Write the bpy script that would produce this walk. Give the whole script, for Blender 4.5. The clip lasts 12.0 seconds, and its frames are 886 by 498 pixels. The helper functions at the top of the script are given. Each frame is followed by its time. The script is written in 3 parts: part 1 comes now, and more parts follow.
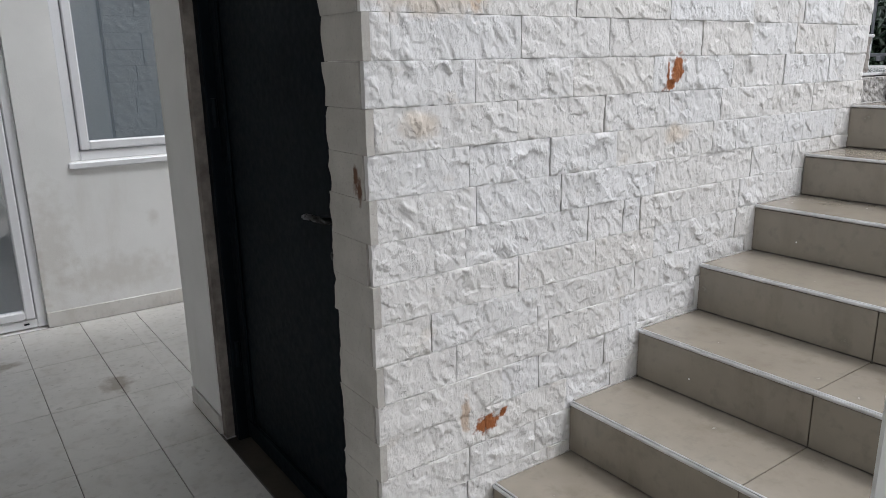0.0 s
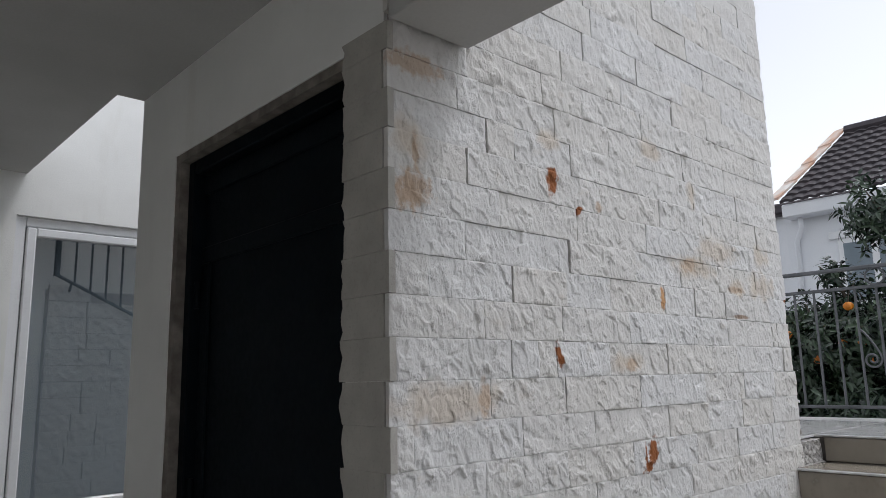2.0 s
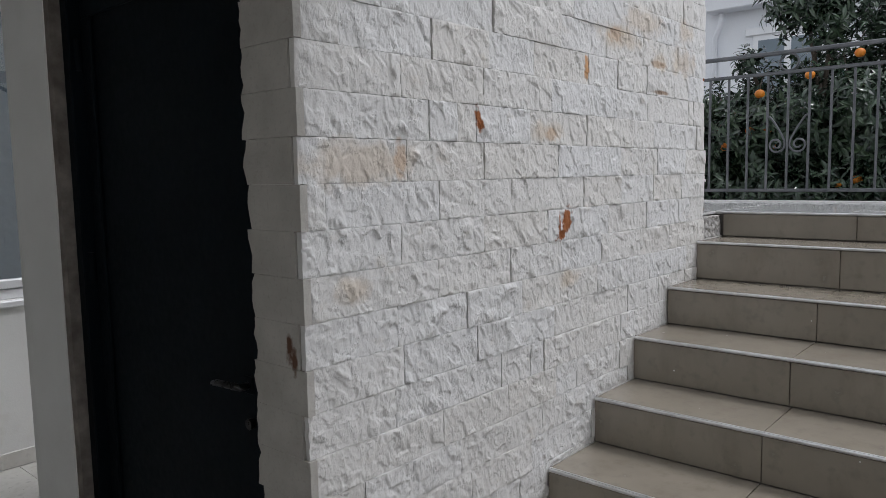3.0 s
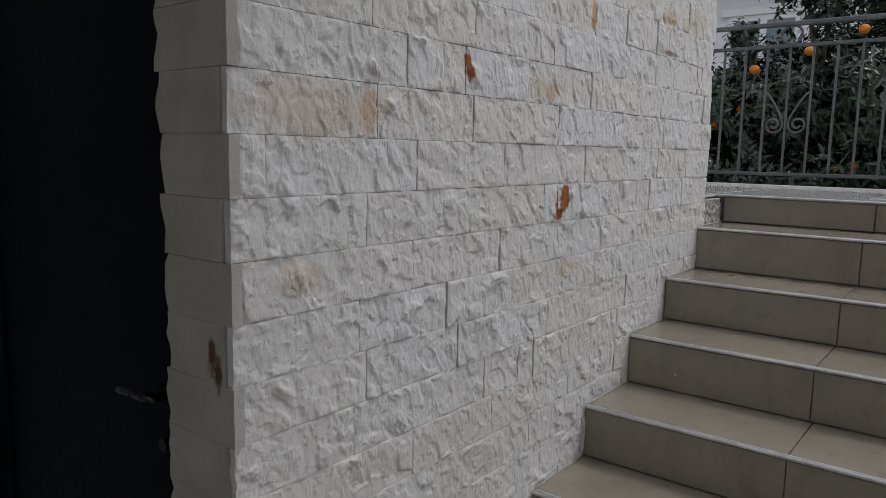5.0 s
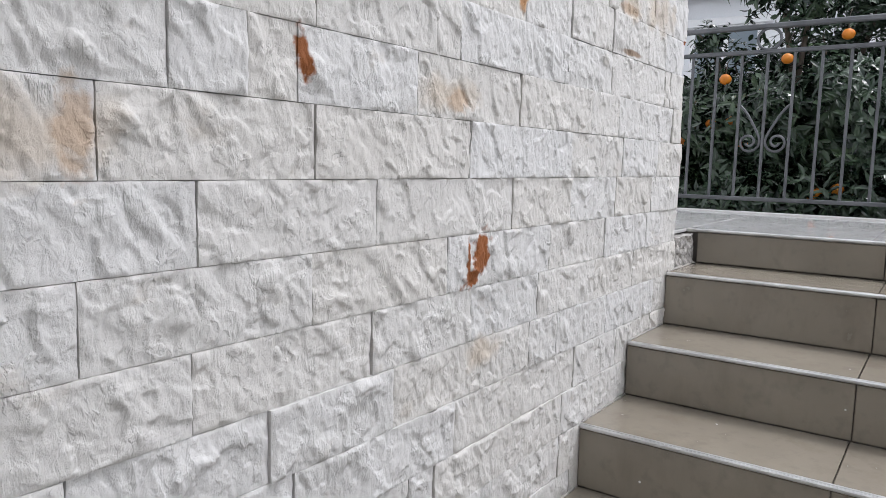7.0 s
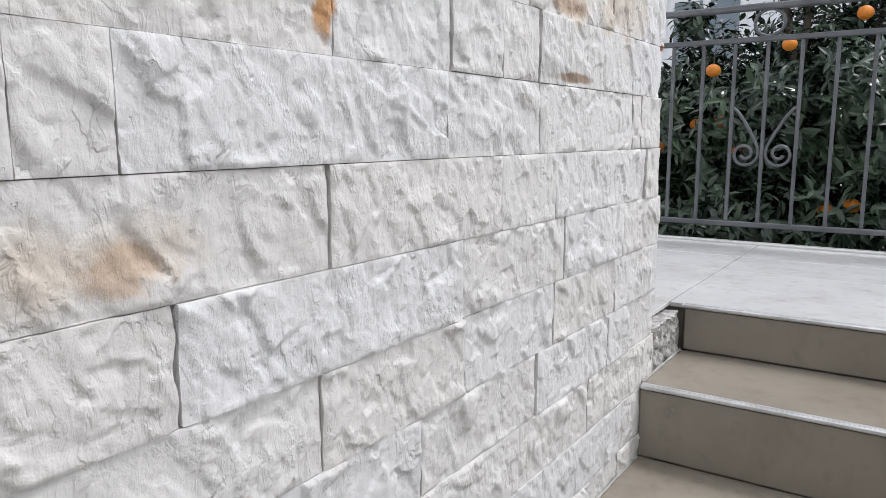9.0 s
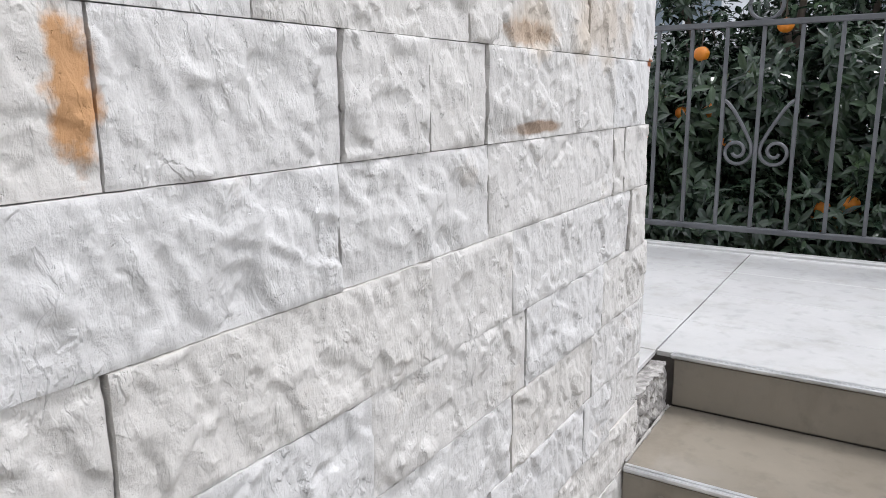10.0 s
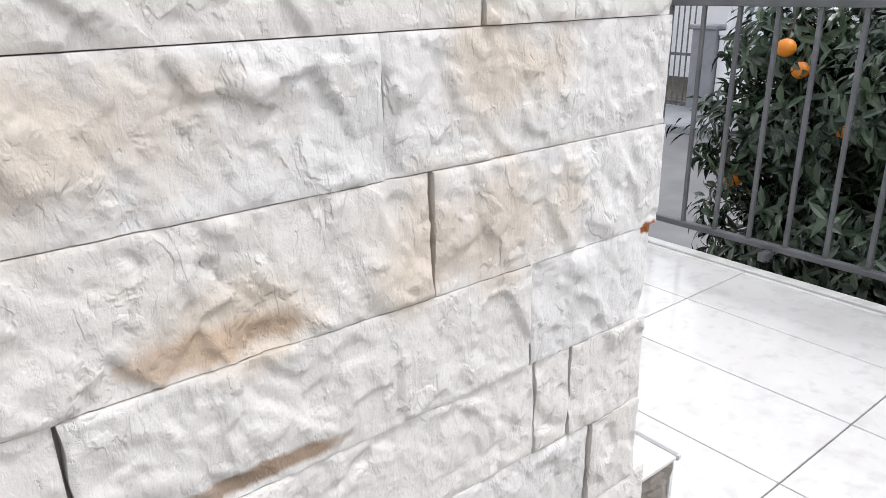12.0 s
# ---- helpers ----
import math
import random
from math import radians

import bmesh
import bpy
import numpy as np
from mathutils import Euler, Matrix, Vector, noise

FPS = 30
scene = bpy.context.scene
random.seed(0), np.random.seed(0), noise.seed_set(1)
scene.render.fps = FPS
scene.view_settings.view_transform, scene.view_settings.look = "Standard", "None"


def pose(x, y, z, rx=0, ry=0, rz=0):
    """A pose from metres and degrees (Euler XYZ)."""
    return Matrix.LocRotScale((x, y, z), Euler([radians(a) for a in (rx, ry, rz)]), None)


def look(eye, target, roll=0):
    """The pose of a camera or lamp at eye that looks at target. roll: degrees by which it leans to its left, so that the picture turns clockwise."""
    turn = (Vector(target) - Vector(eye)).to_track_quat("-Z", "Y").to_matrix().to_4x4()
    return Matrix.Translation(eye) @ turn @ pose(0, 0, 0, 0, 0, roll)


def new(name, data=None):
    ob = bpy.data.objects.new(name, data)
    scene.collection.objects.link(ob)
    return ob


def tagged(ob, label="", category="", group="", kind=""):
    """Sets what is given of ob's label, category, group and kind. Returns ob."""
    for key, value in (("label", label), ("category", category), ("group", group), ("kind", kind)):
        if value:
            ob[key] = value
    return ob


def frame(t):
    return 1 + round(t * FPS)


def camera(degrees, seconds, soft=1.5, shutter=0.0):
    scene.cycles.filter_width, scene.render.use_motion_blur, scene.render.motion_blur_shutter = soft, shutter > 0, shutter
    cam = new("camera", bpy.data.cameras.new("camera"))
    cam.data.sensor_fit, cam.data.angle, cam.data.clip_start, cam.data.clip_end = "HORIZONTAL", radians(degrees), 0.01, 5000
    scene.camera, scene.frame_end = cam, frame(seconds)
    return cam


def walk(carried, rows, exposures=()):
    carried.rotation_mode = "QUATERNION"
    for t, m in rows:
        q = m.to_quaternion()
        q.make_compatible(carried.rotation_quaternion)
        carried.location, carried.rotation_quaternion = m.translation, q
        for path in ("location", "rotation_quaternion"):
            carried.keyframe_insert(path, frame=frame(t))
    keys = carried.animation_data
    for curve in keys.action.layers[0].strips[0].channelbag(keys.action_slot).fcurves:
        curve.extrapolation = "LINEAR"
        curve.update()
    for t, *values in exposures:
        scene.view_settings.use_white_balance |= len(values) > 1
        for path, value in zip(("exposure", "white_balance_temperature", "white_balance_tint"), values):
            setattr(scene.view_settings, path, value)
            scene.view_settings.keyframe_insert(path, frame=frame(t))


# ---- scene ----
cam = camera(63.2, 12.0, soft=0.85)
PATH = [
    (0, (-0.838, -1.494, 1.586), (0.28, 0.085, 1.08), -1.0),
    (0.5, (-0.967, -1.367, 1.692), (0.267, 0.185, 1.431), -1.3),
    (1, (-1.032, -1.35, 1.769), (0.305, 0.136, 1.834), -1.4),
    (1.5, (-1.079, -1.421, 1.809), (0.239, 0.065, 2.048), -0.7),
    (2, (-1.102, -1.411, 1.811), (0.228, 0.04, 2.164), -1.3),
    (2.5, (-1.089, -1.406, 1.771), (0.319, 0.011, 1.878), -1.9),
    (3, (-1.016, -1.328, 1.711), (0.479, -0.015, 1.508), -1.1),
    (3.2, (-0.967, -1.256, 1.706), (0.572, -0.012, 1.418), -0.1),
    (4.8, (-0.748, -1.059, 1.682), (0.8, 0.179, 1.417), 1.4),
    (5, (-0.717, -1.019, 1.675), (0.842, 0.204, 1.405), 1.1),
    (5.5, (-0.65, -0.936, 1.675), (0.963, 0.215, 1.405), 1.3),
    (6, (-0.546, -0.883, 1.665), (1.084, 0.242, 1.388), 0.5),
    (6.5, (-0.308, -0.809, 1.661), (1.291, 0.367, 1.411), 0.3),
    (6.7, (-0.208, -0.798, 1.686), (1.395, 0.374, 1.447), 1.1),
    (8.3, (0.493, -0.554, 1.815), (2.183, 0.478, 1.537), -0.5),
    (8.5, (0.576, -0.54, 1.845), (2.246, 0.524, 1.565), -0.8),
    (9, (0.741, -0.513, 1.945), (2.378, 0.593, 1.631), -0.1),
    (9.5, (0.911, -0.443, 1.994), (2.531, 0.683, 1.665), 0.0),
    (10, (1.054, -0.396, 2.079), (2.702, 0.657, 1.661), -0.6),
    (10.5, (1.211, -0.426, 2.118), (2.763, 0.746, 1.649), -0.8),
    (11, (1.355, -0.461, 2.229), (2.778, 0.836, 1.685), 0.1),
    (11.5, (1.551, -0.439, 2.286), (2.866, 0.938, 1.673), 0.6),
    (12, (1.721, -0.446, 2.382), (2.885, 1.027, 1.694), -1.0),
]
EXPOSURES = [(0.0, 0.13, 6150, 11), (1.0, 0.0, 6100, 10), (2.3, -0.56, 6150, 11), (3.0, -0.42, 6150, 11), (4.8, -0.86, 6250, 12), (5.2, -0.80, 6250, 12), (5.5, -0.58, 6250, 12),
             (6.0, 0.06, 6200, 12), (6.5, 0.05, 6200, 12), (8.5, 0.08, 6200, 12), (10.5, 0.08, 6250, 12), (12.0, 0.17, 6350, 12)]
walk(cam, [(t, look(eye, target, roll)) for t, eye, target, roll in PATH], EXPOSURES)

# ---- sky and light: bright overcast ----
world = bpy.data.worlds.new("overcast_sky")
scene.world = world
world.use_nodes = True
wn, wl = world.node_tree.nodes, world.node_tree.links
sky = wn.new("ShaderNodeTexSky")
sky.sky_type = 'NISHITA'
sky.sun_disc = False
sky.sun_elevation, sky.sun_rotation = radians(64), radians(140)
sky.air_density, sky.dust_density, sky.ozone_density = 1.0, 1.5, 1.0
cloud = wn.new("ShaderNodeHueSaturation")
cloud.inputs["Saturation"].default_value = 0.1
cloud.inputs["Value"].default_value = 2.0
wl.new(sky.outputs[0], cloud.inputs["Color"])
wl.new(cloud.outputs[0], wn["Background"].inputs["Color"])
wn["Background"].inputs["Strength"].default_value = 0.15
sun_data = bpy.data.lights.new("sun", 'SUN')
sun_data.energy, sun_data.angle, sun_data.color = 1.25, radians(10), (1.0, 0.98, 0.96)
sun = new("sun", sun_data)
sun.matrix_world = look((2.2, -2.6, 7.0), (0, 0, 0))

# ---- materials ----


class Net:
    """A small builder of node materials."""

    def __init__(self, name, rough=0.6, metal=0.0):
        self.m = bpy.data.materials.new(name)
        self.m.use_nodes = True
        self.n, self.l = self.m.node_tree.nodes, self.m.node_tree.links
        self.b = self.n["Principled BSDF"]
        self.b.inputs["Roughness"].default_value = rough
        self.b.inputs["Metallic"].default_value = metal
        self.co = self.n.new("ShaderNodeTexCoord").outputs["Object"]
        self.info = self.n.new("ShaderNodeObjectInfo").outputs["Random"]
        self.geo = self.n.new("ShaderNodeNewGeometry").outputs["Random Per Island"]

    def put(self, sock, v):
        if isinstance(v, bpy.types.NodeSocket):
            self.l.new(v, sock)
        else:
            sock.default_value = v

    def noise(self, scale, detail=4.0, rough=0.55, stretch=(1, 1, 1), distort=0.0):
        mp = self.n.new("ShaderNodeMapping")
        mp.inputs["Scale"].default_value = stretch
        self.l.new(self.co, mp.inputs[0])
        t = self.n.new("ShaderNodeTexNoise")
        t.inputs["Scale"].default_value, t.inputs["Detail"].default_value = scale, detail
        t.inputs["Roughness"].default_value, t.inputs["Distortion"].default_value = rough, distort
        self.l.new(mp.outputs[0], t.inputs["Vector"])
        return t.outputs["Fac"]

    def voronoi(self, scale, stretch=(1, 1, 1), feature='F1'):
        mp = self.n.new("ShaderNodeMapping")
        mp.inputs["Scale"].default_value = stretch
        self.l.new(self.co, mp.inputs[0])
        t = self.n.new("ShaderNodeTexVoronoi")
        t.feature = feature
        t.inputs["Scale"].default_value = scale
        self.l.new(mp.outputs[0], t.inputs["Vector"])
        return t.outputs["Distance"]

    def math(self, op, a, b=0.0):
        t = self.n.new("ShaderNodeMath")
        t.operation = op
        self.put(t.inputs[0], a)
        self.put(t.inputs[1], b)
        return t.outputs[0]

    def span(self, v, a, b, c=0.0, d=1.0):
        t = self.n.new("ShaderNodeMapRange")
        for i, q in enumerate((v, a, b, c, d)):
            self.put(t.inputs[i], q)
        return t.outputs[0]

    def mix(self, f, a, b):
        t = self.n.new("ShaderNodeMix")
        t.data_type = 'RGBA'
        self.put(t.inputs[0], f)
        for s, v in ((t.inputs[6], a), (t.inputs[7], b)):
            if isinstance(v, tuple):
                v = (*v, 1.0)
            self.put(s, v)
        return t.outputs[2]

    def spot(self, centre, radii, soft, wobble, amount=1.0, tilt=0.0):
        """A stain of its own shape: an ellipse with a ragged edge."""
        mp = self.n.new("ShaderNodeMapping")
        mp.vector_type = 'TEXTURE'
        mp.inputs["Location"].default_value = centre
        mp.inputs["Rotation"].default_value = (0, radians(tilt), 0)
        mp.inputs["Scale"].default_value = radii
        self.l.new(self.co, mp.inputs[0])
        ln = self.n.new("ShaderNodeVectorMath")
        ln.operation = 'LENGTH'
        self.l.new(mp.outputs[0], ln.inputs[0])
        d = self.math('ADD', ln.outputs["Value"], self.math('MULTIPLY', self.math('SUBTRACT', wobble, 0.5), 2.5))
        return self.span(d, 1.0 + soft, 1.0 - soft, 0.0, amount)

    def color(self, c):
        self.put(self.b.inputs["Base Color"], c if not isinstance(c, tuple) else (*c, 1.0))
        return self

    def rough(self, r):
        self.put(self.b.inputs["Roughness"], r)
        return self

    def bump(self, h, strength=0.3, dist=0.01):
        t = self.n.new("ShaderNodeBump")
        t.inputs["Strength"].default_value, t.inputs["Distance"].default_value = strength, dist
        self.l.new(h, t.inputs["Height"])
        self.l.new(t.outputs[0], self.b.inputs["Normal"])
        return self.m


def simple(name, a, b, scale=8.0, rough=0.6, metal=0.0, bump=0.15, fine=60.0):
    """Paint, plaster or metal: two tones at a large scale, fine grain and relief."""
    k = Net(name, rough, metal)
    big, small = k.noise(scale, 5), k.noise(fine, 4)
    c = k.mix(k.span(big, 0.35, 0.68), a, b)
    c = k.mix(k.span(small, 0.3, 0.9, 0.0, 0.25), c, tuple(v * 0.7 for v in b))
    k.color(c).rough(k.span(small, 0.2, 0.8, max(rough - 0.1, 0.03), min(rough + 0.1, 1.0)))
    return k.bump(small, bump, 0.004)


def stone_material():
    k = Net("white_limestone", 0.85)
    big, mid, fine = k.noise(5, 4), k.noise(28, 6, 0.62), k.noise(170, 5, 0.65)
    wob, wob2 = k.noise(38, 5), k.noise(14, 5)
    c = k.mix(k.span(big, 0.3, 0.72), (0.60, 0.59, 0.575), (0.68, 0.67, 0.66))
    c = k.mix(k.span(k.info, 0.0, 1.0, 0.0, 0.5), c, (0.62, 0.58, 0.52))
    c = k.mix(k.span(k.noise(9, 5, 0.6, (1, 1, 1.6)), 0.60, 0.80, 0.0, 0.5), c, (0.54, 0.465, 0.38))
    c = k.mix(k.span(mid, 0.62, 0.82, 0.0, 0.35), c, (0.45, 0.44, 0.43))
    c = k.mix(k.span(fine, 0.62, 0.9, 0.0, 0.3), c, (0.42, 0.41, 0.40))
    beige, tan, rust = (0.52, 0.42, 0.31), (0.47, 0.34, 0.235), (0.26, 0.085, 0.022)
    for centre, radii in (((0.19, 0, 1.745), (0.17, 0.2, 0.05)), ((1.03, 0, 1.85), (0.075, 0.2, 0.03)),
                          ((1.90, 0, 2.16), (0.06, 0.2, 0.035)), ((2.15, 0, 2.32), (0.07, 0.2, 0.04)),
                          ((2.12, 0, 2.18), (0.12, 0.2, 0.05)), ((1.72, 0, 2.30), (0.16, 0.2, 0.05)),
                          ((0.08, 0, 2.44), (0.05, 0.2, 0.06)), ((1.271, 0, 2.65), (0.07, 0.2, 0.035)), ((1.567, 0, 2.52), (0.03, 0.2, 0.045)),
                          ((0.66, 0, 2.57), (0.05, 0.2, 0.03)), ((1.54, 0, 2.215), (0.15, 0.2, 0.035)), ((0.16, 0, 1.43), (0.05, 0.2, 0.03)), ((1.165, 0, 1.345), (0.05, 0.2, 0.03))):
        c = k.mix(k.spot(centre, radii, 0.4, wob2, 0.55), c, beige)
    for centre, radii in (((0.09, 0, 2.30), (0.055, 0.2, 0.05)), 
                          ((0.335, 0, 1.75), (0.02, 0.2, 0.05)), ((1.06, 0, 1.84), (0.035, 0.2, 0.02)),
                          ((0.10, 0, 2.66), (0.10, 0.2, 0.03)), ((0.29, 0, 0.60), (0.014, 0.2, 0.05)),
                          ((0.065, 0, 2.29), (0.045, 0.2, 0.04)), ((0.096, 0, 2.40), (0.012, 0.2, 0.05)),
                          ((0.916, 0, 2.375), (0.02, 0.2, 0.018)), ((1.50, 0, 2.225), (0.05, 0.2, 0.025)), ((1.87, 0, 2.152), (0.07, 0.2, 0.014))):
        c = k.mix(k.spot(centre, radii, 0.28, wob, 0.75), c, tan)
    for centre, radii, tilt in (((1.146, 0, 1.546), (0.027, 0.2, 0.052), 25), ((1.118, 0, 1.503), (0.034, 0.2, 0.018), -30),
                                ((1.100, 0, 1.545), (0.006, 0.2, 0.035), 0), ((0.668, 0, 1.868), (0.012, 0.2, 0.045), -8),
                                ((0.672, 0, 2.425), (0.026, 0.2, 0.048), 10), ((0.365, 0, 0.555), (0.042, 0.2, 0.026), 0),
                                ((0.43, 0, 0.575), (0.014, 0.2, 0.016), 0), ((0.803, 0, 2.345), (0.012, 0.2, 0.02), 30),
                                ((0.0, 0.045, 1.295), (0.2, 0.012, 0.040), 0), ((2.36, 0, 2.13), (0.014, 0.2, 0.008), 0)):
        c = k.mix(k.spot(centre, radii, 0.2, wob, 1.0, tilt), c, rust)
    c = k.mix(k.spot((1.292, 0, 2.083), (0.014, 0.2, 0.04), 0.25, wob, 0.9), c, (0.50, 0.25, 0.085))
    c = k.mix(k.spot((1.89, 0, 2.038), (0.075, 0.2, 0.007), 0.3, wob2, 0.85), c, (0.24, 0.15, 0.085))
    c = k.mix(k.spot((1.80, 0, 2.047), (0.05, 0.2, 0.014), 0.5, wob2, 0.5), c, (0.30, 0.29, 0.27))
    k.color(c).rough(k.span(mid, 0.2, 0.8, 0.72, 0.95))
    flake = k.noise(62, 6, 0.6, (1.2, 1, 0.6), 0.6)
    h = k.math('ADD', k.math('MULTIPLY', flake, 0.7), k.math('MULTIPLY', fine, 0.34))
    # broken scarps: sharp steps where a split has run, only in patches
    patch = k.span(k.noise(17, 3), 0.45, 0.68)
    for scale, stretch, level, depth in ((24, (1.2, 1, 0.7), 0.50, 0.62), (41, (1.3, 1, 0.6), 0.46, 0.34)):
        run = k.span(k.noise(scale, 4, 0.55, stretch, 0.5), level - 0.022, level + 0.022)
        h = k.math('ADD', h, k.math('MULTIPLY', k.math('MULTIPLY', run, patch), depth))
    # pits and dark crumbs
    pit = k.span(k.noise(95, 4, 0.7, (1.3, 1, 0.8)), 0.64, 0.70)
    h = k.math('SUBTRACT', h, k.math('MULTIPLY', pit, 0.35))
    return k.bump(h, 0.62, 0.006)


def tile_material(name, a, b, rough=0.22, stains=(), fleck=0.0, spread=0.22):
    k = Net(name, rough)
    big, mid, fine = k.noise(4, 5), k.noise(22, 5), k.noise(120, 3)
    c = k.mix(k.span(big, 0.3, 0.7), a, b)
    c = k.mix(k.span(k.info, 0, 1, 0, 0.2), c, tuple(v * 0.85 for v in a))
    c = k.mix(k.span(mid, 0.54, 0.8, 0, 0.5), c, tuple(v * 0.6 for v in a))
    c = k.mix(k.span(k.noise(2.2, 6, 0.7), 0.5, 0.75, 0, 0.4), c, tuple(v * 0.68 for v in b))
    c = k.mix(k.span(k.noise(9, 6, 0.65, (1, 1, 0.3)), 0.52, 0.74, 0, 0.35), c, (a[0] * 0.62, a[1] * 0.56, a[2] * 0.48))
    if fleck:
        c = k.mix(k.span(k.voronoi(7), fleck, fleck * 0.6), c, (0.75, 0.75, 0.73))
    for centre, radii in stains:
        c = k.mix(k.spot(centre, radii, 0.4, k.noise(12, 4), 0.7), c, (0.22, 0.165, 0.11))
    k.color(c).rough(k.span(mid, 0.3, 0.75, rough - 0.07, rough + spread))
    return k.bump(fine, 0.06, 0.002)


def leaf_material():
    k = Net("citrus_leaf", 0.16)
    c = k.mix(k.geo, (0.008, 0.020, 0.013), (0.075, 0.112, 0.070))
    c = k.mix(k.span(k.noise(3, 2), 0.55, 0.75, 0, 0.5), c, (0.06, 0.10, 0.035))
    k.color(c)
    return k.bump(k.noise(90, 2), 0.1, 0.002)


STONE = stone_material()


def sawn_material():
    k = Net("sawn_stone_side", 0.85)
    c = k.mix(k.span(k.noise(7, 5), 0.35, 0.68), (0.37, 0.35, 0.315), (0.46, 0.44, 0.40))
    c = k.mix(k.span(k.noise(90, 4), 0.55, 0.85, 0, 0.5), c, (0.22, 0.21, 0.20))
    for centre, radii in (((0, 0.055, 1.31), (0.2, 0.012, 0.030)), ((0, 0.038, 1.275), (0.2, 0.010, 0.028))):
        c = k.mix(k.spot(centre, radii, 0.35, k.noise(38, 5), 1.0), c, (0.11, 0.05, 0.025))
    k.color(c)
    return k.bump(k.noise(60, 6, 0.65), 0.5, 0.006)


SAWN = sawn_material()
MORTAR = simple("mortar", (0.30, 0.28, 0.26), (0.42, 0.40, 0.37), 12, 0.95, 0, 0.5, 70)
FILLET = simple("grey_mortar_fillet", (0.32, 0.30, 0.28), (0.46, 0.44, 0.41), 30, 0.95, 0, 0.6, 120)
BROKEN = simple("broken_mortar", (0.16, 0.15, 0.14), (0.56, 0.54, 0.51), 48, 0.95, 0, 0.9, 60)


def plaster_material():
    k = Net("warm_white_plaster", 0.82)
    c = k.mix(k.span(k.noise(2.5, 5), 0.35, 0.68), (0.77, 0.765, 0.74), (0.83, 0.825, 0.80))
    c = k.mix(k.span(k.noise(3.5, 6, 0.65, (1, 1, 0.25)), 0.55, 0.8, 0, 0.45), c, (0.60, 0.57, 0.51))
    wob = k.noise(16, 5)
    for centre, radii in (((-0.32, 3.43, 0.5), (0.10, 0.2, 0.30)), ((0.05, 3.43, 0.28), (0.25, 0.2, 0.10)), ((0.30, 3.43, 0.62), (0.03, 0.2, 0.04)), ((-0.41, 3.43, 0.3), (0.03, 0.2, 0.35))):
        c = k.mix(k.spot(centre, radii, 0.6, wob, 0.30), c, (0.45, 0.40, 0.33))
    k.color(c)
    return k.bump(k.math('ADD', k.noise(120, 4), k.math('MULTIPLY', k.noise(18, 4), 0.8)), 0.22, 0.004)


PLASTER = plaster_material()
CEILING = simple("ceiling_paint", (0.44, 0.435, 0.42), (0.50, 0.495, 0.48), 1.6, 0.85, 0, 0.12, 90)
CEMENT = simple("bare_cement", (0.13, 0.11, 0.095), (0.26, 0.235, 0.205), 14, 0.95, 0, 0.8, 50)
STEEL = simple("black_painted_steel", (0.0022, 0.0045, 0.0065), (0.004, 0.0075, 0.0105), 5, 0.55, 0, 0.12, 40)
STEEL.node_tree.nodes["Principled BSDF"].inputs["Specular IOR Level"].default_value = 0.07
RAILPAINT = simple("grey_painted_iron", (0.095, 0.10, 0.108), (0.15, 0.155, 0.165), 9, 0.45, 0.3, 0.15, 80)
CHROME = simple("worn_chrome", (0.025, 0.025, 0.025), (0.07, 0.07, 0.07), 30, 0.3, 1.0, 0.05, 90)
ALU = simple("aluminium_nosing", (0.55, 0.55, 0.55), (0.76, 0.76, 0.76), 12, 0.40, 0.95, 0.02, 40)
PVC = simple("white_plastic_frame", (0.80, 0.81, 0.82), (0.84, 0.84, 0.85), 5, 0.3, 0, 0.03, 60)
TILE = tile_material("beige_stair_tile", (0.236, 0.208, 0.167), (0.292, 0.259, 0.211), 0.13, (), 0.028, 0.16)
LANDTILE = tile_material("pale_wet_landing_tile", (0.60, 0.595, 0.585), (0.68, 0.675, 0.665), 0.09, spread=0.08)
FLOORTILE = tile_material("cream_floor_tile", (0.60, 0.58, 0.54), (0.68, 0.66, 0.62), 0.32, (((-0.24, 2.28, 0), (0.06, 0.09, 0.1)), ((-0.7, 2.9, 0), (0.08, 0.05, 0.1))))
GROUT = simple("dark_grout", (0.11, 0.10, 0.09), (0.17, 0.155, 0.14), 20, 0.95, 0, 0.3, 90)
LEAF = leaf_material()
BARK = simple("bark", (0.07, 0.055, 0.04), (0.12, 0.10, 0.08), 12, 0.95, 0, 0.8, 40)
ORANGE = simple("orange_peel", (0.62, 0.17, 0.012), (0.72, 0.25, 0.018), 12, 0.42, 0, 0.25, 220)
ROOFTILE = simple("dark_roof_tile", (0.035, 0.030, 0.036), (0.07, 0.058, 0.064), 6, 0.6, 0, 0.3, 30)
RIDGE = simple("mortared_hip", (0.60, 0.30, 0.16), (0.80, 0.77, 0.73), 2.2, 0.9, 0, 0.5, 20)
HOUSEWALL = simple("white_house_render", (0.80, 0.82, 0.85), (0.85, 0.86, 0.88), 1.2, 0.85, 0, 0.1, 40)
ASPHALT = simple("grey_asphalt", (0.15, 0.15, 0.155), (0.21, 0.21, 0.215), 1.5, 0.6, 0, 0.4, 90)
SOIL = simple("garden_soil", (0.05, 0.042, 0.032), (0.09, 0.075, 0.055), 4, 0.95, 0, 0.6, 30)
# grey-blue that stands in for the reflected tone of window panes
PANE_TONE = simple("grey_pane_tone", (0.19, 0.235, 0.27), (0.235, 0.28, 0.315), 1.5, 0.8, 0, 0.1, 30)
GREYPOST = simple("grey_cement_post", (0.22, 0.23, 0.25), (0.30, 0.31, 0.33), 3, 0.9, 0, 0.3, 40)


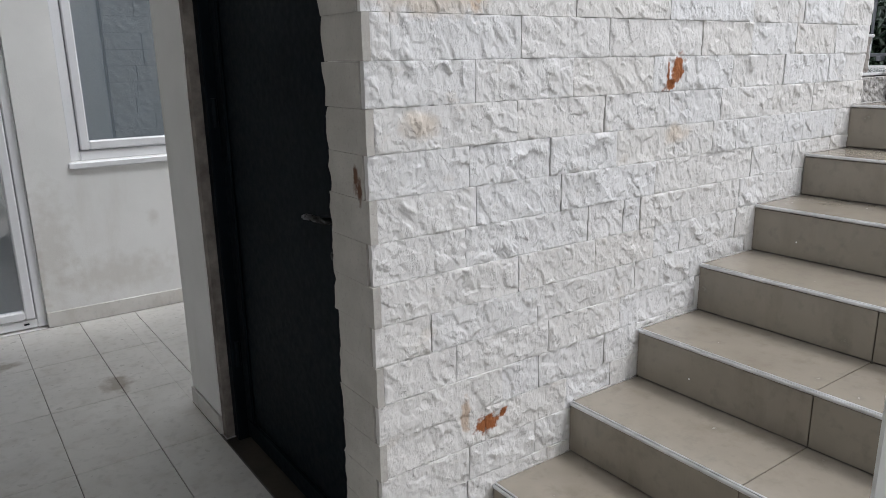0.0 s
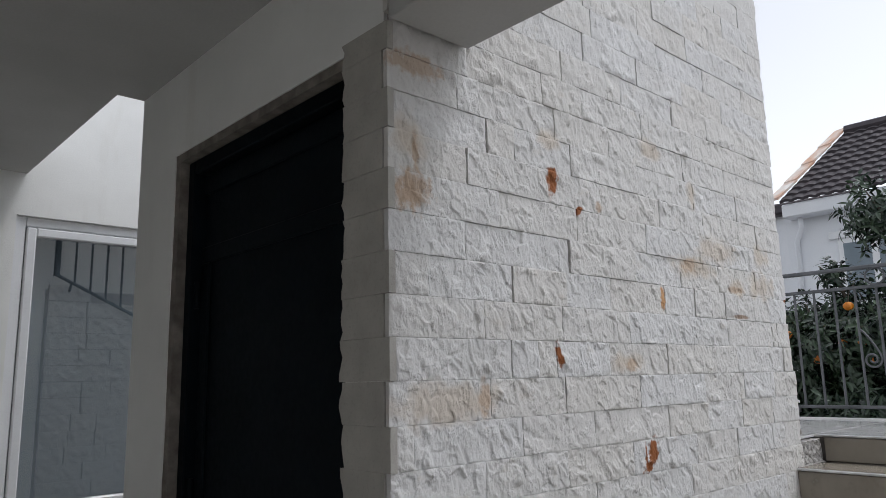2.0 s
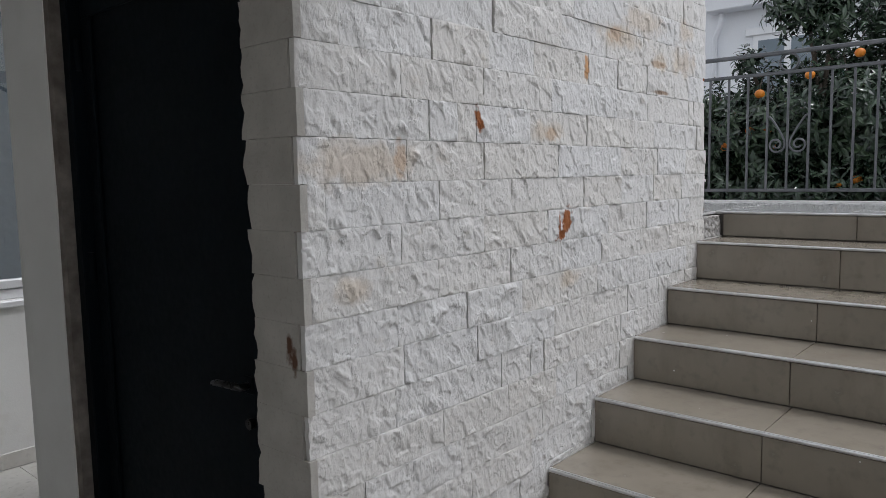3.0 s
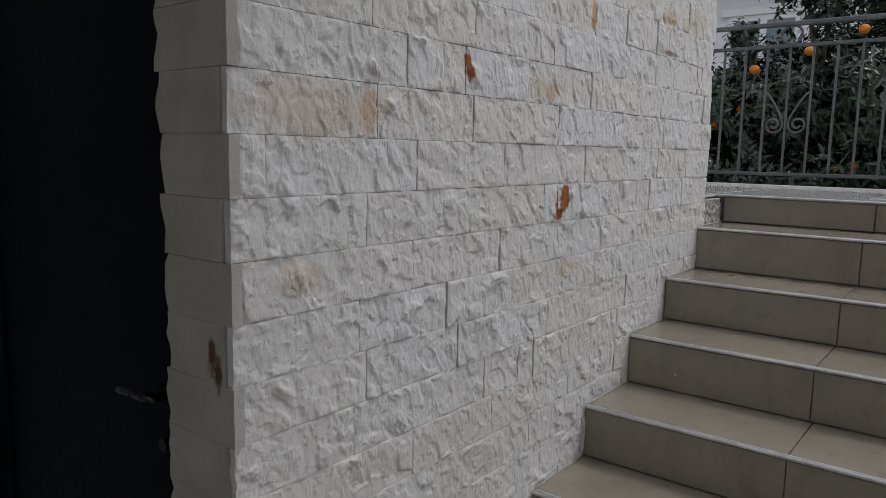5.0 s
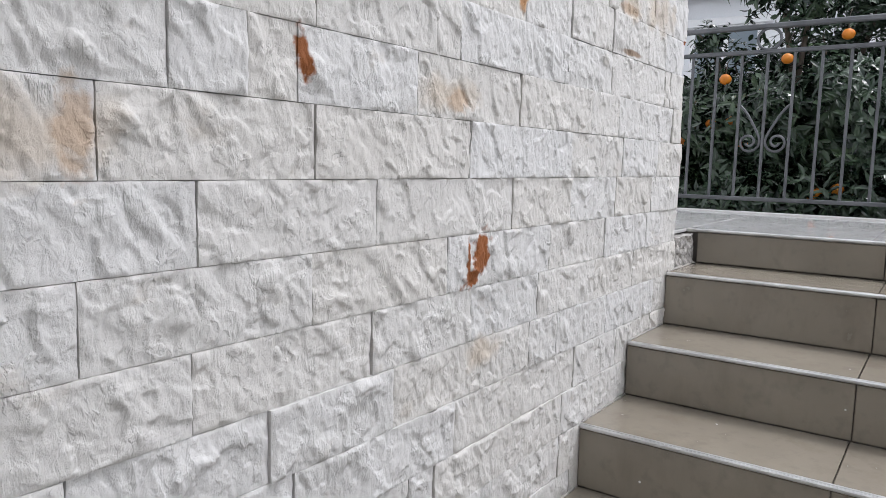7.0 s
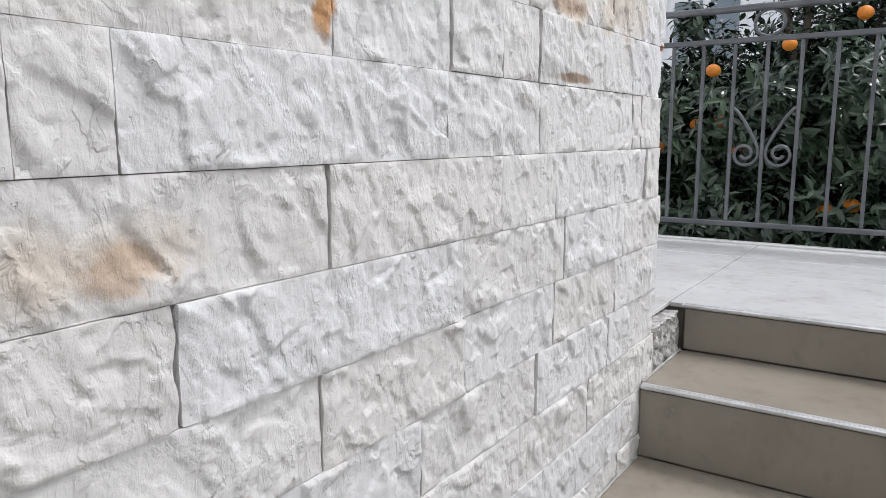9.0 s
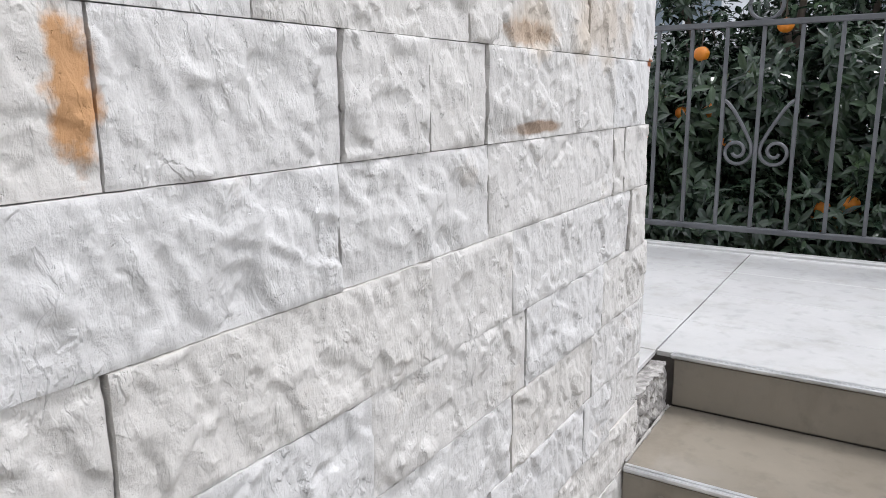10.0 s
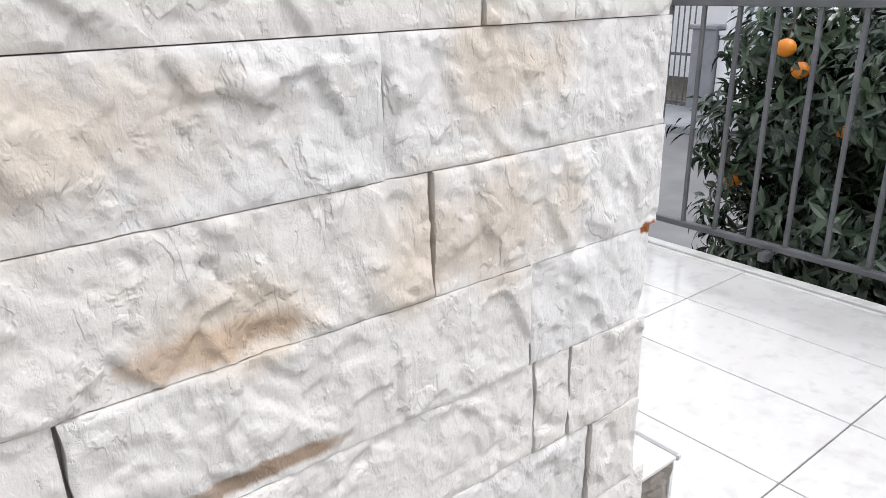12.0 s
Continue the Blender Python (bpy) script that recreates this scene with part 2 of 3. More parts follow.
def glass_material():
    k = Net("window_glass", 0.01)
    k.color((0.86, 0.90, 0.92))
    k.b.inputs["Transmission Weight"].default_value = 1.0
    k.b.inputs["IOR"].default_value = 2.6
    return k.m


GLASS = glass_material()

# ---- mesh helpers ----


def part(name, bm, material, parent=None, label="", smooth=False):
    me = bpy.data.meshes.new(name)
    bm.to_mesh(me)
    bm.free()
    me.materials.append(material)
    if smooth:
        for p in me.polygons:
            p.use_smooth = True
    ob = new(name, me)
    if parent is not None:
        ob.parent = parent
    if label:
        ob["label"] = label
    return ob


def box(x0, y0, z0, x1, y1, z1, bevel=0.0, bm=None, seg=1):
    out = bm or bmesh.new()
    tmp = bmesh.new()
    bmesh.ops.create_cube(tmp, size=1.0)
    bmesh.ops.transform(tmp, matrix=Matrix.Translation(((x0 + x1) / 2, (y0 + y1) / 2, (z0 + z1) / 2)) @ Matrix.Diagonal((abs(x1 - x0), abs(y1 - y0), abs(z1 - z0), 1)), verts=tmp.verts)
    if bevel:
        bmesh.ops.bevel(tmp, geom=tmp.edges[:], offset=bevel, segments=seg, affect='EDGES', profile=0.5)
    return merge(out, tmp)


def merge(out, tmp):
    me = bpy.data.meshes.new("tmp")
    tmp.to_mesh(me)
    tmp.free()
    out.from_mesh(me)
    bpy.data.meshes.remove(me)
    return out


def tube(points, radius, bm=None, sides=8, square=False):
    """A swept bar along points; radius may be one number or one for each point."""
    out = bm or bmesh.new()
    pts = [Vector(p) for p in points]
    rings = []
    n = 4 if square else sides
    for i, p in enumerate(pts):
        d = (pts[min(i + 1, len(pts) - 1)] - pts[max(i - 1, 0)]).normalized()
        ref = Vector((1, 0, 0)) if abs(d.x) < 0.9 else Vector((0, 0, 1))
        u = d.cross(ref).normalized()
        v = d.cross(u).normalized()
        r = radius[i] if isinstance(radius, (list, tuple)) else radius
        off = math.pi / 4 if square else 0
        rings.append([out.verts.new(p + (u * math.cos(off + 2 * math.pi * j / n) + v * math.sin(off + 2 * math.pi * j / n)) * r) for j in range(n)])
    for a, b in zip(rings, rings[1:]):
        for j in range(n):
            out.faces.new((a[j], a[(j + 1) % n], b[(j + 1) % n], b[j]))
    out.faces.new(rings[0][::-1])
    out.faces.new(rings[-1])
    return out


def thing(name, label, category, group="", kind="", at=(0, 0, 0)):
    ob = new(name)
    ob.location = at
    return tagged(ob, label, category, group, kind)


def structure(name, bm, material, label, category):
    return tagged(part(name, bm, material), label, category, kind="structure")


# ---- plan ----
LANDING = 1.505
TREADS = (1.380, 1.205, 1.041, 0.866, 0.693, 0.520, 0.346, 0.173)
NOSE0, TREAD = 2.615, 0.319
STAIR_Y = -1.32
COURSE, BASE = 0.109, 0.062
WALL_END = 2.395
BACK = 3.43
CEIL = 3.10
RAIL_X = 3.89

# ground and street
structure("ground", box(-60, -60, -0.30, 90, 60, -0.03), SOIL, "bare dark garden soil round the house", "ground")
structure("road", box(7.3, -40, -0.029, 12.2, 60, 0.0), ASPHALT, "grey asphalt street beyond the garden", "road")
structure("pavement", box(12.2, -40, -0.029, 14.0, 60, 0.13, 0.02), GREYPOST, "raised pavement with a worn kerb across the street", "pavement")

# covered passage: floor bed
floor = structure("floor", box(-4.0, -4.4, -0.2, 0.02, BACK, -0.006), GROUT, "cream tiled floor of the covered passage", "floor")

# house block behind the stone wall, with the door recess left open
bm = box(0.26, 0.03, -0.2, WALL_END - 0.02, 1.83, 3.85)
box(0.02, 0.03, -0.2, 0.26, 0.21, 3.85, bm=bm)
box(0.02, 0.21, 2.735, 0.26, 1.43, 3.85, bm=bm)
box(0.02, 1.43, 0.09, 0.26, 1.83, 3.85, bm=bm)
box(0.035, 1.43, -0.2, 0.26, 1.83, 0.09, bm=bm)
structure("wall_door", bm, PLASTER, "warm white plastered wall round the black door", "wall")
structure("baseboard", box(0.012, 1.435, 0.0, 0.034, 1.835, 0.085, 0.003), FLOORTILE, "tiled skirting at the foot of the plastered pier", "baseboard")
structure("wall_core", box(0.03, 0.014, -0.2, WALL_END - 0.03, 0.029, 3.84), MORTAR, "mortar bed behind the split stone cladding", "wall")

# back wall with window and glass door openings
WX0, WX1, WZ0, WZ1 = -0.138, 1.15, 1.02, 2.84
DX0, DX1, DZ1 = -1.32, -0.40, 2.52
bm = box(DX1, BACK, -0.2, WX0, BACK + 0.2, 4.0)
box(WX0, BACK, -0.2, WX1, BACK + 0.2, WZ0, bm=bm)
box(WX0, BACK, WZ1, WX1, BACK + 0.2, 4.0, bm=bm)
box(WX1, BACK, -0.2, 3.2, BACK + 0.2, 4.0, bm=bm)
box(DX0, BACK, DZ1, DX1, BACK + 0.2, 4.0, bm=bm)
box(-4.2, BACK, -0.2, DX0, BACK + 0.2, 4.0, bm=bm)
box(DX0, BACK, -0.2, DX1, BACK + 0.2, 0.0, bm=bm)
structure("wall_back", bm, PLASTER, "warm white plastered back wall with window and door", "wall")
bm = box(DX1, BACK - 0.012, 0.0, 3.1, BACK - 0.001, 0.10, 0.003)
structure("baseboard_back", bm, FLOORTILE, "beige tiled skirting along the back wall", "baseboard")
structure("wall_light_well", box(2.95, 1.83, -0.2, 3.15, BACK - 0.001, 2.6), PLASTER, "plastered end wall of the open light well", "wall")
structure("floor_light_well", box(0.021, 1.836, -0.2, 2.949, BACK - 0.001, -0.006), GROUT, "cream tiled floor of the light well", "floor")
# unseen wall, added so that no light enters the passage from the west
structure("wall_west", box(-4.2, -4.4, -0.2, -4.0, BACK, CEIL), PLASTER, "unseen plastered wall added to keep west light out of the passage", "wall")
structure("wall_room_back", box(-4.0, BACK + 1.6, -0.2, 3.2, BACK + 1.7, 4.6), PLASTER, "plain inner wall of the room behind the window", "wall")

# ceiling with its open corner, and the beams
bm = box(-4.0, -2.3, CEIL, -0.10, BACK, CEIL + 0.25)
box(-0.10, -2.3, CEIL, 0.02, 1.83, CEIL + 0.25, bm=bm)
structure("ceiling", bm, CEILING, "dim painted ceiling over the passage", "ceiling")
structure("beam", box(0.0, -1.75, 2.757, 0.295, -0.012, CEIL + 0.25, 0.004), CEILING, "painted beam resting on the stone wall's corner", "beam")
structure("pillar", box(-0.14, -1.56, -0.006, 0.20, -1.225, 2.757, 0.006), PLASTER, "grey plastered pillar beside the stairs", "pillar")

# steps: one solid bed, then tiles
bm = bmesh.new()
for k, z in enumerate(TREADS):
    x0 = NOSE0 - TREAD * (k + 1) + 0.014
    box(x0, STAIR_Y, -0.2, x0 + TREAD + 0.001, -0.001, z - 0.014, bm=bm)
structure("stairs", bm, GROUT, "stairs faced with beige tiles and aluminium nosings", "stairs")
landing = structure("landing", box(NOSE0 + 0.02, -3.6, -0.2, 3.81, 2.6, LANDING - 0.012), GROUT, "pale wet tiled landing at the stair head", "landing")
structure("landing_edge", box(3.80, -3.6, 1.30, 3.838, 2.6, LANDING + 0.010, 0.004), LANDTILE, "pale tiled upstand along the landing's rim", "trim")
# unseen wall, added to hold back low light from behind the passage
structure("wall_garden", box(-4.2, -4.7, -0.2, 3.8, -4.4, 2.3), MORTAR, "unseen wall added behind the passage to limit low light", "wall")

# ---- black door in its recess ----
door = thing("door_1", "closed black steel door with a chrome lever", "door", kind="structure", at=(0.10, 0.82, 0))


def local(bm, ob):
    bmesh.ops.translate(bm, verts=bm.verts, vec=-Vector(ob.location))
    return bm


LX = 0.115
bm = box(LX - 0.055, 1.33, 0.0, LX + 0.06, 1.385, 2.70, 0.004)
part("door_frame", local(bm, door), STEEL, door)
bm = box(LX - 0.055, 0.235, 2.645, LX + 0.06, 1.33, 2.70, 0.004)
part("door_frame", local(bm, door), STEEL, door)
bm = box(LX - 0.055, 0.212, 0.0, LX + 0.06, 0.235, 2.70, 0.004)
part("door_frame", local(bm, door), STEEL, door)
bm = box(LX, 0.24, 0.015, LX + 0.045, 1.325, 2.64, 0.003)
part("door_leaf", local(bm, door), STEEL, door)
for y0, y1, z0, z1 in ((0.24, 1.325, 2.28, 2.345), (0.24, 1.325, 2.56, 2.64), (0.24, 0.32, 0.10, 2.28), (1.255, 1.325, 0.10, 2.28), (0.24, 1.325, 0.015, 0.10)):
    part("rail", local(box(LX - 0.014, y0, z0, LX, y1, z1, 0.004), door), STEEL, door)
for z in (0.35, 1.35, 2.1):
    part("hinge", local(tube([(LX - 0.03, 1.322, z), (LX - 0.03, 1.322, z + 0.11)], 0.012), door), STEEL, door)
part("handle", local(tube([(LX - 0.012, 0.375, 1.14), (LX - 0.05, 0.375, 1.14), (LX - 0.058, 0.39, 1.142), (LX - 0.058, 0.475, 1.138), (LX - 0.056, 0.505, 1.132)], [0.011, 0.011, 0.011, 0.010, 0.008]), door), CHROME, door, "chrome lever handle", True)
part("escutcheon", local(box(LX - 0.024, 0.355, 1.115, LX - 0.0145, 0.395, 1.165, 0.003), door), STEEL, door)
part("lock_cylinder", local(tube([(LX - 0.03, 0.375, 1.03), (LX - 0.0145, 0.375, 1.03)], 0.015, sides=14), door), CHROME, door, "chrome lock cylinder")
part("lock_stile", local(box(LX - 0.014, 0.322, 0.102, LX, 0.42, 2.278, 0.004), door), STEEL, door)
# rough cement lining of the opening
bm = box(0.024, 1.386, 0.0, 0.2, 1.429, 2.734)
box(0.024, 0.215, 2.701, 0.2, 1.386, 2.734, bm=bm)
bmesh.ops.subdivide_edges(bm, edges=bm.edges[:], cuts=14, use_grid_fill=True)
for v in bm.verts:
    v.co += Vector((0.006, 0.006, 0.006)) * noise.noise(v.co * 14)
structure("door_lining", bm, CEMENT, "bare rough cement edge round the black door", "trim")

# ---- window and glass door ----


def framed(name, label, category, x0, x1, z0, z1, y, width, bars=(), sill=False):
    ob = thing(name, label, category, kind="structure", at=((x0 + x1) / 2, y, z0))
    fr = box(x0, y, z0, x0 + width, y + 0.07, z1, 0.006)
    box(x1 - width, y, z0, x1, y + 0.07, z1, 0.006, fr)
    box(x0 + width, y + 0.001, z0, x1 - width, y + 0.069, z0 + width, 0.006, fr)
    box(x0 + width, y + 0.001, z1 - width, x1 - width, y + 0.069, z1, 0.006, fr)
    part("window_frame", local(fr, ob), PVC, ob)
    w = width + 0.006
    sash = box(x0 + w, y - 0.012, z0 + w, x0 + w + 0.055, y + 0.05, z1 - w, 0.008)
    box(x1 - w - 0.055, y - 0.012, z0 + w, x1 - w, y + 0.05, z1 - w, 0.008, sash)
    box(x0 + w + 0.055, y - 0.011, z0 + w, x1 - w - 0.055, y + 0.049, z0 + w + 0.055, 0.008, sash)
    box(x0 + w + 0.055, y - 0.011, z1 - w - 0.055, x1 - w - 0.055, y + 0.049, z1 - w, 0.008, sash)
    part("sash", local(sash, ob), PVC, ob)
    cuts = [z0 + w + 0.05, *bars, z1 - w - 0.05]
    for a, b in zip(cuts, cuts[1:]):
        p = part("pane", local(box(x0 + w + 0.05, y + 0.015, a, x1 - w - 0.05, y + 0.021, b), ob), GLASS, ob)
        p.visible_shadow = False
    for b in bars:
        part("glazing_bar", local(box(x0 + w + 0.05, y - 0.008, b - 0.045, x1 - w - 0.05, y + 0.045, b + 0.045, 0.006), ob), PVC, ob)
    if sill:
        part("window_sill", local(box(x0 - 0.02, y - 0.05, z0 - 0.045, x1 + 0.02, y + 0.07, z0 - 0.002, 0.008), ob), PVC, ob)
    return ob


framed("window_1", "white plastic window with a grey-blue sheet added behind", "window", WX0, WX1, WZ0, WZ1, BACK + 0.03, 0.06, (), True)
gd = framed("door_2", "closed white plastic glazed door", "door", DX0, DX1, 0.01, DZ1, BACK + 0.03, 0.055, (1.06,))
part("drain_cap", local(box(-0.53, BACK + 0.026, 0.035, -0.50, BACK + 0.031, 0.045), gd), STEEL, gd)
# sheets added behind the glass; their colour supplies the panes' grey-blue reflection
blind = thing("window_backing", "grey-blue sheet added behind the window for the pane's reflected tone", "blind", at=(0.5, BACK + 0.16, WZ0))
bm = box(WX0, BACK + 0.15, WZ0 - 0.02, WX1, BACK + 0.155, WZ1 - 0.002)
part("blind_fabric", local(bm, blind), PANE_TONE, blind)
part("blind_rail", local(box(WX0, BACK + 0.14, WZ1 + 0.0, WX1, BACK + 0.17, WZ1 + 0.04, 0.004), blind), PVC, blind)
blind = thing("door_backing", "grey-blue sheet added behind the glazed door for the pane's reflected tone", "blind", at=(-0.87, BACK + 0.16, 0))
bm = box(DX0, BACK + 0.15, 0.01, DX1, BACK + 0.155, DZ1)
part("blind_fabric", local(bm, blind), PANE_TONE, blind)

# ---- iron railing on the landing ----
rail = thing("railing", "grey painted iron railing with scrolls on the landing's rim", "railing", at=(RAIL_X, 0, LANDING))
RB, R2, RT = 1.576, 2.316, 2.44
bm = box(RAIL_X - 0.020, -3.5, RT - 0.012, RAIL_X + 0.022, 2.5, RT + 0.012, 0.005)
part("handrail", local(bm, rail), RAILPAINT, rail)
part("upper_bar", local(box(RAIL_X - 0.014, -3.5, R2 - 0.010, RAIL_X + 0.014, 2.5, R2 + 0.010, 0.003), rail), RAILPAINT, rail)
part("lower_bar", local(box(RAIL_X - 0.014, -3.5, RB - 0.010, RAIL_X + 0.014, 2.5, RB + 0.010, 0.003), rail), RAILPAINT, rail)
BAR0, GAP = 0.062, 0.1235
for i in range(-26, 20):
    y = BAR0 + i * GAP
    part("baluster", local(box(RAIL_X - 0.0068, y - 0.0068, RB + 0.009, RAIL_X + 0.0068, y + 0.0068, R2 - 0.009, 0.002), rail), RAILPAINT, rail)


def scroll(side, yc):
    pts = []
    for i in range(15):
        a = i / 14
        pts.append((RAIL_X, yc + side * (0.118 - 0.100 * a ** 0.75), 2.05 - 0.155 * a))
    cy, cz = yc + side * 0.066, 1.865
    for i in range(1, 36):
        a = i / 35
        ang = math.pi * (0.88 + 3.0 * a)
        r = 0.054 * (1 - 0.74 * a)
        pts.append((RAIL_X, cy + side * math.cos(ang) * r, cz + math.sin(ang) * r))
    return tube(pts, 0.0066, sides=6)


for yc in (BAR0, BAR0 - 10 * GAP, BAR0 + 10 * GAP):
    for side in (-1, 1):
        part("scroll", local(scroll(side, yc), rail), RAILPAINT, rail, smooth=True)
    ring = [(RAIL_X, yc + 0.055 * math.cos(a * math.pi / 12), (RT + R2) / 2 + 0.052 * math.sin(a * math.pi / 12)) for a in range(25)]
    part("ring", local(tube(ring, 0.007, sides=6), rail), RAILPAINT, rail, smooth=True)
for y in (-3.4, -1.42, 2.4):
    part("post", local(box(RAIL_X - 0.018, y - 0.018, 1.0, RAIL_X + 0.018, y + 0.018, RT - 0.012, 0.003), rail), RAILPAINT, rail)
for y in (0.6, -0.56):
    part("bracket", local(box(3.83, y - 0.012, 1.54, RAIL_X, y + 0.012, RB - 0.008, 0.002), rail), RAILPAINT, rail)
structure("landing_wall", box(3.811, -3.6, -0.2, 3.93, 2.6, 1.295), PLASTER, "plastered retaining wall below the landing", "wall")

# stair railing above the stone of the light well, mirrored in the window
gr = thing("stair_railing", "dark iron stair railing sloping over the light well", "railing", at=(1.0, 1.93, 2.6))


def slope(x):
    return 2.716 - 0.49 * (x - 0.50)


part("lower_bar", local(tube([(0.50, 1.93, slope(0.50)), (2.35, 1.93, slope(2.35))], 0.014), gr), STEEL, gr)
part("handrail", local(tube([(0.50, 1.93, slope(0.50) + 0.85), (2.35, 1.93, slope(2.35) + 0.85)], 0.02), gr), STEEL, gr)
part("post", local(box(0.48, 1.91, slope(0.50) - 0.01, 0.52, 1.95, slope(0.50) + 0.86, 0.003), gr), STEEL, gr)
for i in range(14):
    x = 0.64 + i * 0.125
    part("baluster", local(tube([(x, 1.93, slope(x)), (x, 1.93, slope(x) + 0.85)], 0.009, sides=6), gr), STEEL, gr)
for x in (0.62, 1.4, 2.3):
    part("bracket", local(tube([(x, 1.84, slope(x) - 0.10), (x, 1.93, slope(x))], 0.01, sides=6), gr), STEEL, gr)

# ---- orange trees ----


def leaf_mesh(bm, p, d, up, length, width):
    side = d.cross(up).normalized()
    nrm = side.cross(d)
    rows = []
    for f, w, drop in ((0.0, 0.12, 0.0), (0.30, 0.85, 0.015), (0.62, 0.80, 0.07), (1.0, 0.0, 0.20)):
        c = p + d * length * f - nrm * length * drop
        if w:
            rows.append((bm.verts.new(c + side * width * w + nrm * width * 0.3 * w), bm.verts.new(c), bm.verts.new(c - side * width * w + nrm * width * 0.3 * w)))
        else:
            tip = bm.verts.new(c)
    for a, b in zip(rows, rows[1:]):
        bm.faces.new((a[0], a[1], b[1], b[0]))
        bm.faces.new((a[1], a[2], b[2], b[1]))
    bm.faces.new((rows[-1][0], rows[-1][1], tip))
    bm.faces.new((rows[-1][1], rows[-1][2], tip))


def orange_tree(base, lobes, leaves, fruit, seed, label, spots=()):
    rnd = random.Random(seed)
    ob = thing("orange_tree", label, "tree", "orange trees", at=base)
    b = Vector(base)
    trunk = tube([b + Vector((0, 0, -0.1)), b + Vector((0.03, 0.02, 0.5)), b + Vector((0.0, 0.05, 1.0))], [0.075, 0.06, 0.05])
    part("trunk", local(trunk, ob), BARK, ob, smooth=True)
    for c, r in lobes:
        mid = (b + Vector((0, 0, 0.9)) + Vector(c)) / 2 + Vector((rnd.uniform(-.1, .1), rnd.uniform(-.1, .1), 0.1))
        part("limb", local(tube([b + Vector((0, 0.04, 0.85)), mid, Vector(c), Vector(c) + Vector((0, 0.1, r * 0.7))], [0.035, 0.022, 0.012, 0.004], sides=6), ob), BARK, ob, smooth=True)
    bm = bmesh.new()
    total = sum(r ** 2 for c, r in lobes)
    tips = []
    for c, r in lobes:
        for i in range(int(leaves * r * r / total / 7)):
            u = Vector((rnd.gauss(0, 1), rnd.gauss(0, 1), rnd.gauss(0, 1))).normalized()
            bumpy = 0.82 + 0.45 * noise.noise(u * 2.3 + Vector(c))
            p = Vector(c) + u * r * bumpy * (rnd.random() ** 0.30)
            if p.x < 4.03:
                p.x = 4.03 + rnd.random() * 0.15
            axis = (u + Vector((rnd.uniform(-.5, .5), rnd.uniform(-.5, .5), rnd.uniform(-.2, .7)))).normalized()
            tips.append((p, u))
            for j in range(7):
                a = j * 2.4 + rnd.random()
                ref = axis.orthogonal().normalized()
                out = (ref * math.cos(a) + axis.cross(ref) * math.sin(a))
                d = (out + axis * rnd.uniform(-0.1, 0.9) + Vector((0, 0, -0.25))).normalized()
                q = p + axis * (j * 0.014 - 0.04)
                if q.x + d.x * 0.09 < 3.985:
                    continue
                leaf_mesh(bm, q, d, axis, rnd.uniform(0.055, 0.098), rnd.uniform(0.011, 0.018))
    part("crown", local(bm, ob), LEAF, ob)
    front = [q for q in tips if q[1].x < -0.2] or tips
    for i in range(fruit):
        p, u = front[rnd.randrange(len(front))]
        sp = bmesh.new()
        bmesh.ops.create_uvsphere(sp, u_segments=16, v_segments=10, radius=rnd.uniform(0.030, 0.040))
        for v in sp.verts:
            v.co.z *= 0.9 - (0.12 if v.co.z > 0.03 else 0)
        bmesh.ops.translate(sp, verts=sp.verts, vec=p + Vector((-0.02, 0, -0.03)))
        part("orange", local(sp, ob), ORANGE, ob, "ripe orange fruit", True)
    for y, z in spots:
        q = Vector((4.33 + rnd.uniform(0, 0.10), y, z))
        sp = bmesh.new()
        bmesh.ops.create_uvsphere(sp, u_segments=16, v_segments=10, radius=rnd.uniform(0.030, 0.038))
        for v in sp.verts:
            v.co.z *= 0.9
        bmesh.ops.translate(sp, verts=sp.verts, vec=q)
        part("orange", local(sp, ob), ORANGE, ob, "ripe orange fruit", True)
        part("twig", local(tube([q + Vector((0, 0, 0.025)), q + Vector((0.06, 0.01, 0.10)), q + Vector((0.22, 0.02, 0.17))], [0.003, 0.003, 0.005], sides=5), ob), BARK, ob, smooth=True)
    return ob


SPOTS = ((0.46, 1.99), (0.34, 2.00), (0.06, 2.34), (-0.22, 2.46), (0.88, 2.15), (0.84, 2.07), (0.62, 1.88), (0.38, 2.24), (0.27, 1.87), (-0.13, 1.60), (-0.235, 1.63))
orange_tree((4.75, 0.05, -0.03), [((4.62, 0.42, 1.95), 0.52), ((4.75, -0.15, 2.05), 0.66), ((4.6, 0.15, 1.35), 0.62), ((4.8, 0.35, 2.12), 0.38), ((4.6, -0.45, 1.5), 0.6), ((4.6, 0.5, 1.45), 0.5), ((4.75, 0.1, 0.85), 0.5), ((4.72, 0.78, 1.75), 0.46), ((4.75, 0.72, 2.05), 0.38), ((4.7, 0.8, 1.3), 0.45), ((5.15, 0.05, 2.38), 0.34), ((5.25, -0.3, 2.85), 0.40), ((4.78, 0.22, 2.93), 0.30), ((4.72, 0.58, 2.50), 0.13), ((4.75, 0.02, 2.78), 0.26), ((4.62, 1.06, 1.75), 0.33), ((4.62, 0.98, 2.12), 0.28), ((4.65, 1.0, 1.32), 0.34)], 33000, 1, 3, "dense dark green orange tree with ripe fruit behind the railing", SPOTS)
orange_tree((5.1, -1.35, -0.03), [((4.85, -1.0, 2.1), 0.68), ((5.0, -1.6, 2.2), 0.75), ((5.1, -0.9, 2.75), 0.55), ((4.9, -1.3, 1.4), 0.7), ((5.3, -0.6, 3.05), 0.42), ((5.3, -1.3, 3.1), 0.55)], 21000, 4, 7, "tall dark green orange tree with ripe fruit by the railing")
